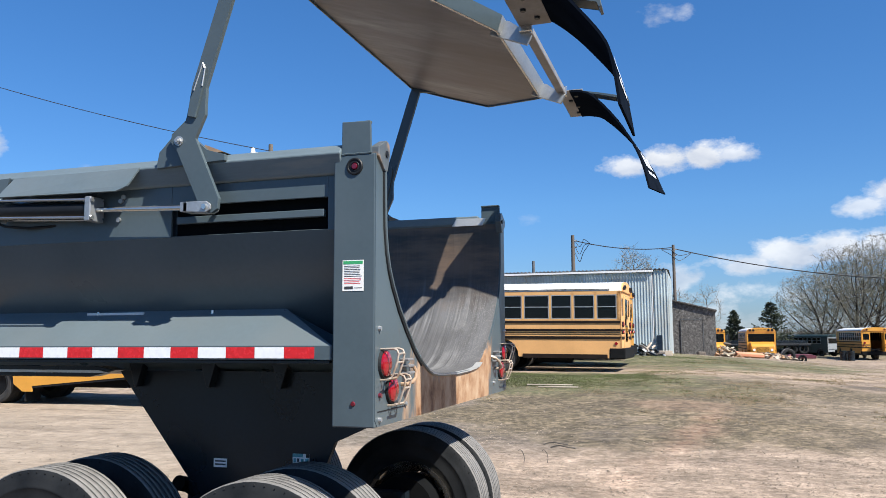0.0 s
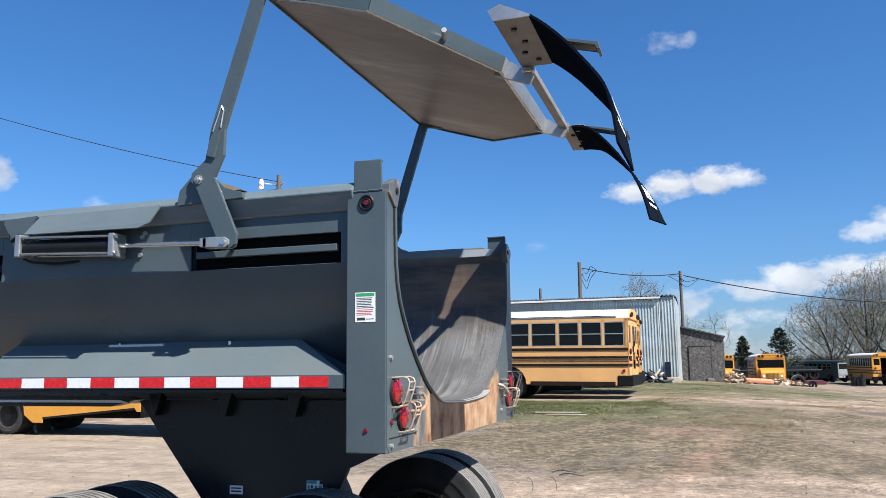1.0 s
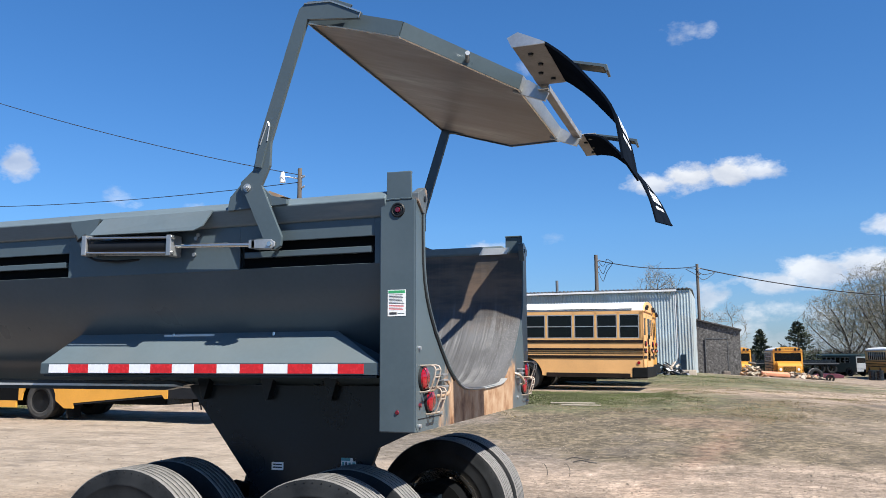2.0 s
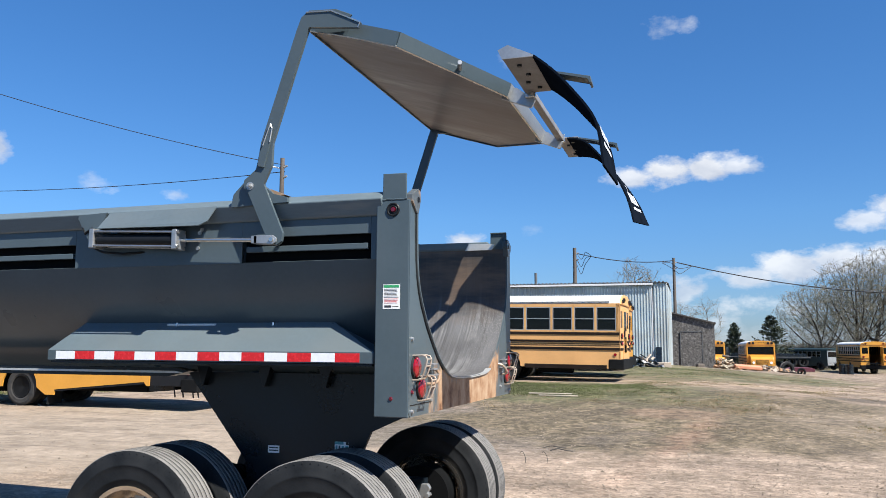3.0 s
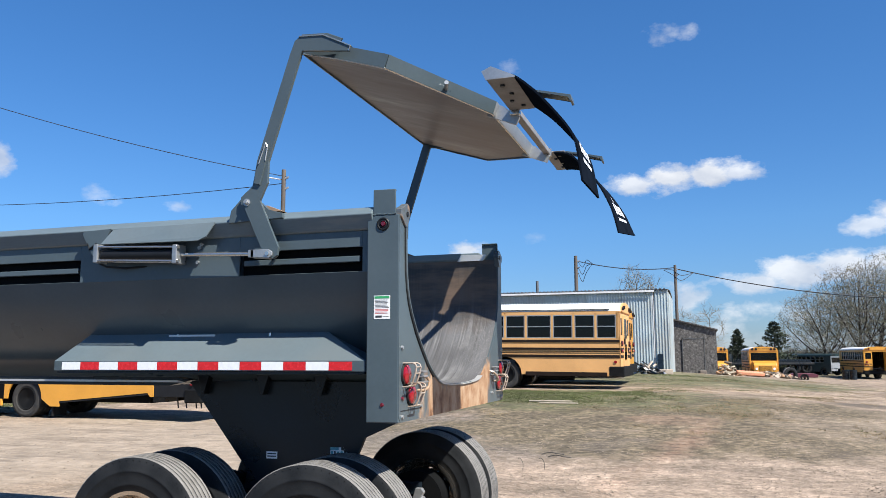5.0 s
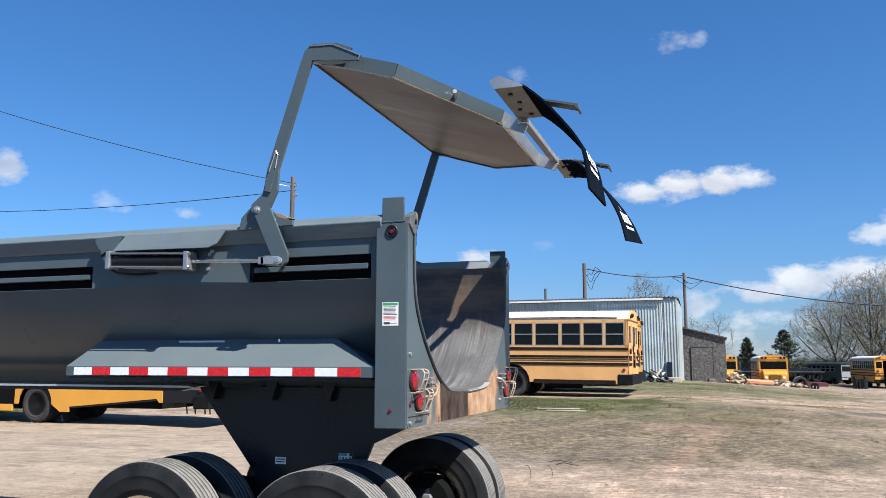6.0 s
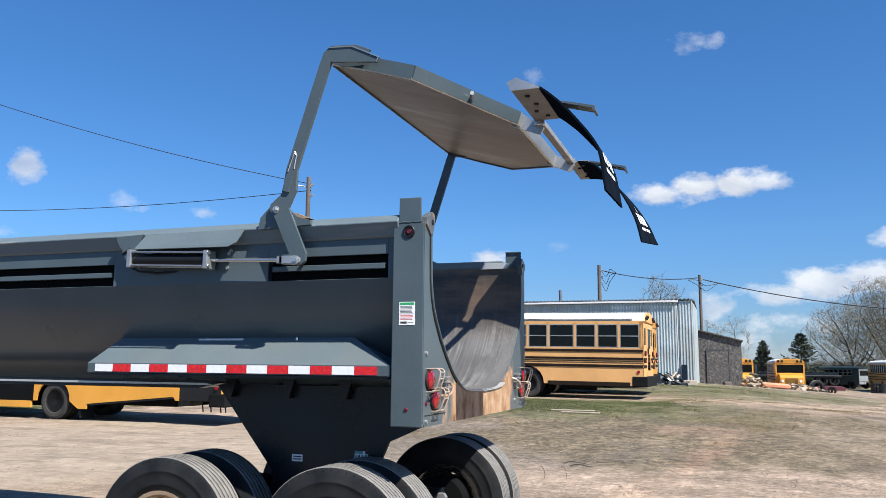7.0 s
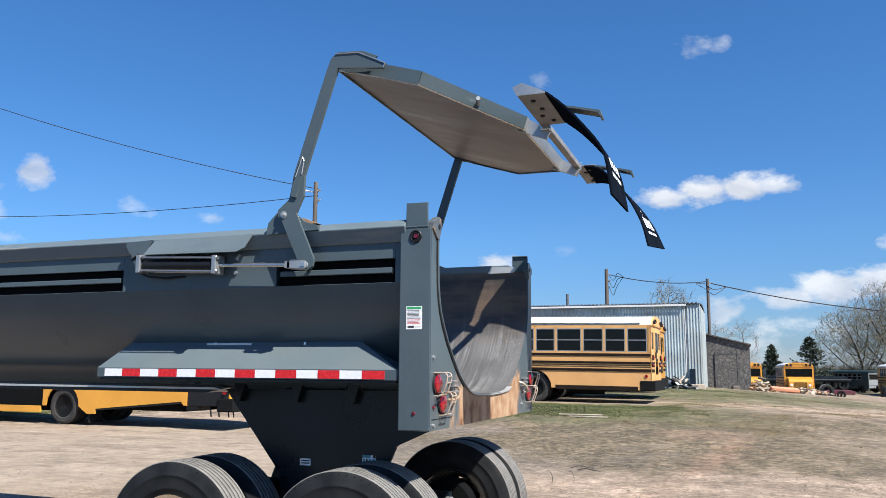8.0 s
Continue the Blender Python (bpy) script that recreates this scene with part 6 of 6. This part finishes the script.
                F.append((len(V), len(V) + 1, len(V) + 2))
                V += [tuple(c), tuple(c + u), tuple(c + w)]
    tree = thing(name, label, "tree", at)
    for nm, m in (("trunk", BARK), ("crown", TWIG)):
        V, F = sets[nm]
        me = bpy.data.meshes.new(nm)
        me.from_pydata(V, [], F)
        me.shade_smooth()
        me.materials.append(m)
        ob = new(nm, me)
        ob.parent = tree
        if nm == "crown":
            ob["kind"] = "stuff"
            me.materials.append(BUD)
            me.polygons.foreach_set("material_index", [0] * buds + [1] * (len(F) - buds))
    return tree


def cedar(at, height, width, seed):
    rng = random.Random(seed)
    tree = thing("cedar_tree", "dark green cedar tree with ragged branches", "tree", at)
    b = bmesh.new()
    rod(b, (0, 0, -0.2), (0, 0, height * 0.95), 0.16, 0.03, 8)
    part("trunk", b, BARK, tree)
    V, F = [], []
    boughs = [(rng.random() ** 0.85, rng.uniform(0, 6.283), rng.uniform(0.55, 1.15)) for _ in range(150)]
    for f, t0, reach in boughs:
        z0 = 0.3 + f * (height - 0.45)
        span = width * (0.12 + 0.88 * (1 - f) ** 0.9) * reach * 0.62
        rise = rng.uniform(0.05, 0.45)
        for k in range(int(14 + 46 * span / width)):
            a = rng.random() ** 0.7
            t = t0 + rng.gauss(0, 0.16)
            c = Vector((span * a * math.cos(t), span * a * math.sin(t), z0 + span * a * rise + rng.gauss(0, 0.07)))
            out = Vector((math.cos(t) + rng.gauss(0, 0.5), math.sin(t) + rng.gauss(0, 0.5), rng.uniform(0.0, 0.9))).normalized()
            s = rng.uniform(0.12, 0.32)
            w = out.orthogonal().normalized() * s * 0.32
            w.rotate(Matrix.Rotation(rng.uniform(0, 3.14), 3, out))
            i = len(V)
            V += [tuple(c - w), tuple(c + w), tuple(c + out * s)]
            F.append((i, i + 1, i + 2))
    me = bpy.data.meshes.new("crown")
    me.from_pydata(V, [], F)
    me.materials.append(CEDAR)
    cr = new("crown", me)
    cr.parent, cr["kind"] = tree, "stuff"
    return tree


BIG = "large leafless tree with grey limbs and budding twigs"
bare_tree("bare_tree", BIG, on_lot(14.4, 101), 9.8, 4.9, 1.2, 3, 2900, lean=-0.8)
bare_tree("bare_tree", BIG, on_lot(17.9, 102), 12.9, 6.2, 1.6, 8, 4000, bole=2.3)
bare_tree("bare_tree", BIG, on_lot(20.2, 104), 14.2, 6.2, 2.0, 15, 4000, lean=1.2, bole=2.8)
bare_tree("bare_tree", BIG, on_lot(27.0, 102), 14.6, 6.6, 2.0, 44, 2600, bole=2.6)
bare_tree("bare_tree", "bare tree behind the shed roof", (-5.1, 72, 0), 9.6, 1.8, 5.0, 21, 800, 0.010, bole=5.4)
bare_tree("bare_tree", "bare tree behind the shed roof", (-3.4, 74, 0), 8.9, 1.2, 5.0, 24, 420, 0.010, bole=5.4)
bare_tree("bare_tree", "small bare tree beside the outbuilding", (1.05, 75, -0.6), 6.7, 1.5, 2.4, 31, 520, 0.009)
bare_tree("bare_tree", "small bare tree beside the outbuilding", (-1.2, 76, -0.6), 6.4, 1.4, 2.4, 35, 420, 0.009)
cedar(on_lot(4.2, 95), 5.1, 2.9, 2)
cedar(on_lot(8.2, 96), 6.0, 4.3, 7)

# ---- things beyond the lot ----
rng = random.Random(12)


def heap(name, label, category, at, size, height, n, mats, seed, long=0.9):
    """A heap of boards and blocks, lying as they fell."""
    r = random.Random(seed)
    h = thing(name, label, category, at)
    for k in range(n):
        u, v = r.gauss(0, 0.42), r.gauss(0, 0.42)
        top = height * max(0.0, 1 - math.hypot(u, v))
        L_, W_, T_ = r.uniform(0.2, long), r.uniform(0.05, 0.22), r.uniform(0.02, 0.10)
        b = block((-L_ / 2, -W_ / 2, -T_ / 2), (L_ / 2, W_ / 2, T_ / 2), 0.008)
        m = pose(u * size[0], v * size[1], 0.04 + top * r.random(), r.uniform(-35, 35), r.uniform(-35, 35), r.uniform(0, 360))
        bmesh.ops.transform(b, matrix=m, verts=b.verts)
        part("board" if L_ > 0.5 else "chunk", b, r.choice(mats), h)
    return h


heap("rubble_heap", "heap of broken boards, blocks and rubble on the dirt", "rubble", on_lot(4.2, 52.0), (1.5, 0.8), 0.42, 320, [LUMBER, RUBBLE, WOOD, LUMBER, WOOD, PALEWOOD, BLACK, RUSTPLATE], 5, 0.55)
heap("rubble_heap", "low heap of pale rubble and boards beside the outbuilding", "rubble", on_lot(1.85, 50.8), (0.75, 0.6), 0.85, 70, [RUBBLE, PALEWOOD, LUMBER, LUMBER, WOOD], 6, 0.6)
slab = tagged(part("orange_slab", block((-0.78, -0.35, 0), (0.78, 0.35, 0.22), 0.05), ORANGE), "faded orange padded slab lying on the rubble", "slab")
slab.matrix_basis = pose(3.1, 51.1, ground_height(3.1, 51.1) + 0.12, 6, 4, 6)
heap("scrap_pile", "small pile of white and dark scrap against the shed", "scrap", on_lot(-2.35, 40.3), (0.55, 0.5), 0.75, 46, [RUBBLE, BLACK, WOOD, TRIMWHITE, FRAME, GALV], 9, 1.1)
block_ = tagged(part("concrete_block", block((-0.45, -0.25, -0.05), (0.45, 0.25, 0.22), 0.02), RUBBLE), "pale concrete step by the shed door", "concrete step")
block_.matrix_basis = pose(-1.55, 41.2, ground_height(-1.5, 41.2), 0, 0, 4)
propped = tagged(part("propped_board", prism([(-0.12, 0), (-0.12, 1.1), (0.16, 1.1), (0.16, 0)], "y", 0, 0.05, 0.005), FRAME), "dark board leaning on the shed wall", "board")
propped.matrix_basis = pose(-1.75, 42.0, 0.6, -14, 0, 0)
stump = tagged(part("stone", block((-0.26, -0.2, -0.1), (0.22, 0.2, 0.24), 0.09), WOOD), "grey stone at the foot of the outbuilding", "stone")
stump.matrix_basis = pose(0.35, 50.6, ground_height(0.3, 50.6), 0, 0, 20)


def flatbed(at, turn):
    f = thing("flatbed_trailer", "dark flatbed trailer with stacked beams", "trailer", at, turn)
    part("deck", block((-4, -1.2, 0.85), (4, 1.2, 1.02), 0.01), FRAME, f)
    part("side_rail", block((-4, -1.24, 0.98), (4, -1.2, 1.06)), ROOFING, f)
    for k in range(4):
        part("beam", block((-3.8 + 0.1 * k, -1.0 + 0.45 * k, 1.03), (3.7, -0.75 + 0.45 * k, 1.28 + 0.1 * (k % 2)), 0.01), FRAME, f)
    part("headboard", block((-4, -1.2, 1.02), (-3.9, 1.2, 2.0), 0.01), FRAME, f)
    for x in (2.2, 3.3):
        for y in (-1.0, 1.0):
            t = part("tyre", tyre_mesh(0.5, 0.25, 0.29), [RUBBER, RUBBER], f)
            t.matrix_basis = pose(x, y, 0.5)
    return f


flatbed(on_lot(7.2, 89.5, 0.38), 4)
tyre = tagged(part("loose_tyre", tyre_mesh(0.62, 0.3, 0.36), [RUBBER, TREAD]), "large old tyre standing on edge", "tyre")
tyre.matrix_basis = pose(7.25, 71.0, ground_height(7.25, 71) + 0.56, 0, 8, 25)
car = thing("low_trailer", "low maroon utility trailer", "trailer", on_lot(8.45, 73.0), 3)
part("bed", prism([(-1.05, 0.35), (-1.1, 0.58), (-0.7, 0.70), (0.7, 0.70), (1.1, 0.58), (1.05, 0.35)], "y", -0.7, 0.7, 0.02), MAROON, car)
for y in (-0.75, 0.75):
    t = part("tyre", tyre_mesh(0.33, 0.2, 0.19), [RUBBER, RUBBER], car)
    t.matrix_basis = pose(0, y, 0.33)
# drums are a guess, added for unclear dark shapes by the bus
for k, (x, y) in enumerate(((12.75, 79.6), (13.35, 79.3), (13.05, 80.3))):
    d = tagged(part("oil_drum", lathe([(0.001, 0), (0.29, 0), (0.30, 0.02), (0.29, 0.30), (0.305, 0.31), (0.29, 0.32), (0.29, 0.60), (0.305, 0.61), (0.29, 0.62), (0.30, 0.88), (0.27, 0.89), (0.001, 0.88)], 18, "z"), FRAME), "dark drum shape standing for unclear dark shapes beside the parked buses", "drum", "drums by the buses")
    d.matrix_basis = pose(x, y, ground_height(x, y) - 0.02)


def scrub(name, label, x0, x1, y0, y1, height, n, material, seed, leaf=0.5):
    """A far thicket of thin upright stems and twigs, one piece."""
    r = random.Random(seed)
    V, F = [], []
    for k in range(n):
        x, y = r.uniform(x0, x1), r.uniform(y0, y1)
        z0 = ground_height(x, y) - 0.1
        h = height * (0.45 + 0.55 * abs(noise.noise((x * 0.18, y * 0.18, seed)))) * r.uniform(0.35, 1.0)
        for j in range(5):
            a = Vector((x + r.gauss(0, 0.4), y, z0 + h * r.uniform(0, 0.55)))
            b = a + Vector((r.gauss(0, 0.45), r.gauss(0, 0.45), h * r.uniform(0.2, 0.5)))
            w = r.uniform(0.010, 0.028) * (1 + 0.6 * leaf)
            i = len(V)
            V += [tuple(a + Vector((-w, 0, 0))), tuple(a + Vector((w, 0, 0))), tuple(b)]
            F.append((i, i + 1, i + 2))
    me = bpy.data.meshes.new(name)
    me.from_pydata(V, [], F)
    me.materials.append(material)
    return tagged(new(name, me), label, "thicket", kind="stuff")


scrub("far_thicket", "leafless brown thicket along the horizon", -40, 60, 104, 135, 5.2, 30000, SCRUB, 3, 1.2)
scrub("far_woods", "distant grey-brown winter woods", -260, 260, 230, 330, 9, 12000, SCRUB, 4, 9)
scrub("evergreen_thicket", "dark green undergrowth behind the parked buses", 6.0, 24, 106, 112, 5.0, 9000, CEDAR, 8, 3)
scrub("evergreen_thicket", "dark brown undergrowth behind the parked buses", 20, 38, 99, 106, 4.4, 5000, SCRUB, 9, 3)

# planks, sticks and stones on the lot
for x, y, L_, a in ((-3.55, 20.0, 1.15, 3), (-3.25, 19.45, 1.0, -2)):
    p = tagged(part("plank", block((-L_ / 2, -0.05, 0), (L_ / 2, 0.05, 0.03), 0.006), PALEWOOD), "weathered plank lying in the grass", "plank", "planks in the grass")
    p.matrix_basis = pose(x, y, lot_z(x, y) + 0.015, 0, 0, a)
for x, y, a in ((-2.05, 11.5, -8), (-2.2, 11.75, 5)):
    pts = [(0, 0, 0.01), (0.12, 0.03, 0.04), (0.26, -0.02, 0.03), (0.36, 0.05, 0.012)]
    s = tagged(part("stick", tube(smooth_path(pts), 0.009, 6), BARK), "thin dark stick on the dirt", "stick", "sticks on the dirt")
    s.matrix_basis = pose(x, y, lot_z(x, y), 0, 0, a)
for x, y, a in ((-2.19, 10.25, 10), (-1.885, 10.3, -5)):
    pts = [(0, 0, -0.02), (0.012, 0, 0.05), (0.0, 0.01, 0.11), (-0.025, 0, 0.155), (-0.05, 0, 0.165), (-0.062, 0, 0.150)]
    s = tagged(part("bent_stalk", tube(smooth_path(pts), 0.0045, 6), BARK), "dry bent weed stalk standing in the dirt", "weed stalk", "stalks in the dirt")
    s.matrix_basis = pose(x, y, lot_z(x, y), 0, 0, a)


def scatter_stones(n, seed):
    r = random.Random(seed)
    V, F = [], []
    for k in range(n):
        if k % 7:
            x, y = r.uniform(-4, 9), 6 + 22 * r.random() ** 1.6
        else:
            x, y = r.uniform(-18, -1), r.uniform(6, 17)
        s = 0.004 + 0.016 * r.random() ** 5
        if noise.noise((x * 0.5, y * 0.5, 2)) < -0.15 and r.random() < 0.7:
            continue
        c = Vector((x, y, lot_z(x, y) + s * 0.25))
        i = len(V)
        sx, sy, sz = s * r.uniform(0.7, 1.5), s * r.uniform(0.7, 1.5), s * r.uniform(0.45, 0.9)
        t = r.uniform(0, 3.14)
        cx, cy = math.cos(t), math.sin(t)
        V += [tuple(c + Vector(v)) for v in ((sx * cx, sx * cy, 0), (-sy * cy, sy * cx, 0), (-sx * cx, -sx * cy, 0), (sy * cy, -sy * cx, 0), (0, 0, sz), (0, 0, -sz))]
        F += [(i, i + 1, i + 4), (i + 1, i + 2, i + 4), (i + 2, i + 3, i + 4), (i + 3, i, i + 4)]
    me = bpy.data.meshes.new("gravel")
    me.from_pydata(V, [], F)
    me.materials.append(mat("loose_stones", (0.215, 0.175, 0.135), 0.9, 0, 0.4, 1.5, 0.1, 12))
    return tagged(new("gravel", me), "loose pale stones strewn over the dirt", "gravel", kind="stuff")


scatter_stones(60000, 5)


def grass_amount(x, y):
    """How thick the grass stands, 0 to 1."""
    def blob(cx, cy, rx, ry):
        return max(0.0, 1.2 - math.hypot((x - cx) / rx, (y - cy) / ry))
    g = max(1.4 * blob(-4.4, 21.8, 4.4, 3.6), 0.30 * blob(0.3, 19.0, 4.8, 4.6), 0.8 * blob(0.0, 36, 9, 9), 1.0 * blob(-24, 20, 6, 4), 0.4 * blob(2, 27, 6, 5))
    if g < 0.03:
        return 0.0
    return max(0.0, min(1.0, g + 0.9 * noise.noise((x * 0.45, y * 0.45, 7)) + 0.5 * noise.noise((x * 1.6, y * 1.6, 3)) - 0.25))


def grass(n, seed):
    r = random.Random(seed)
    V, F, M = [], [], []
    for k in range(n):
        if k % 5 == 0:
            x, y = r.uniform(-30, -19), r.uniform(16, 25)
        elif k % 5 == 1:
            x, y = r.uniform(-9, 9), r.uniform(27, 48)
        else:
            x, y = r.uniform(-9, 8), r.uniform(12.5, 27)
        g = grass_amount(x, y)
        if r.random() > g:
            continue
        z = lot_z(x, y) - 0.005
        green = g * 0.9 + 0.35 * noise.noise((x * 0.8, y * 0.8, 12)) + (0.35 if y > 19 and x < 0 else 0) > r.uniform(0.3, 0.95)
        for j in range(3):
            h = r.uniform(0.012, 0.04)
            t = r.uniform(0, 6.28)
            w = 0.006 + 0.004 * r.random()
            bx, by = x + r.gauss(0, 0.03), y + r.gauss(0, 0.03)
            i = len(V)
            V += [(bx - w * math.sin(t), by + w * math.cos(t), z), (bx + w * math.sin(t), by - w * math.cos(t), z), (bx + h * 0.6 * math.cos(t), by + h * 0.6 * math.sin(t), z + h)]
            F.append((i, i + 1, i + 2))
            M.append(0 if green else 1)
    me = bpy.data.meshes.new("grass")
    me.from_pydata(V, [], F)
    me.materials.append(mat("spring_grass", (0.074, 0.088, 0.026), 0.8, 0, 0.35, 0.8, 0, 5))
    me.materials.append(mat("dry_grass", (0.22, 0.17, 0.10), 0.85, 0, 0.3, 0.8, 0, 5))
    me.polygons.foreach_set("material_index", M)
    return tagged(new("grass", me), "short patchy grass, green by the bus and dry beyond", "grass", kind="stuff")


grass(260000, 6)
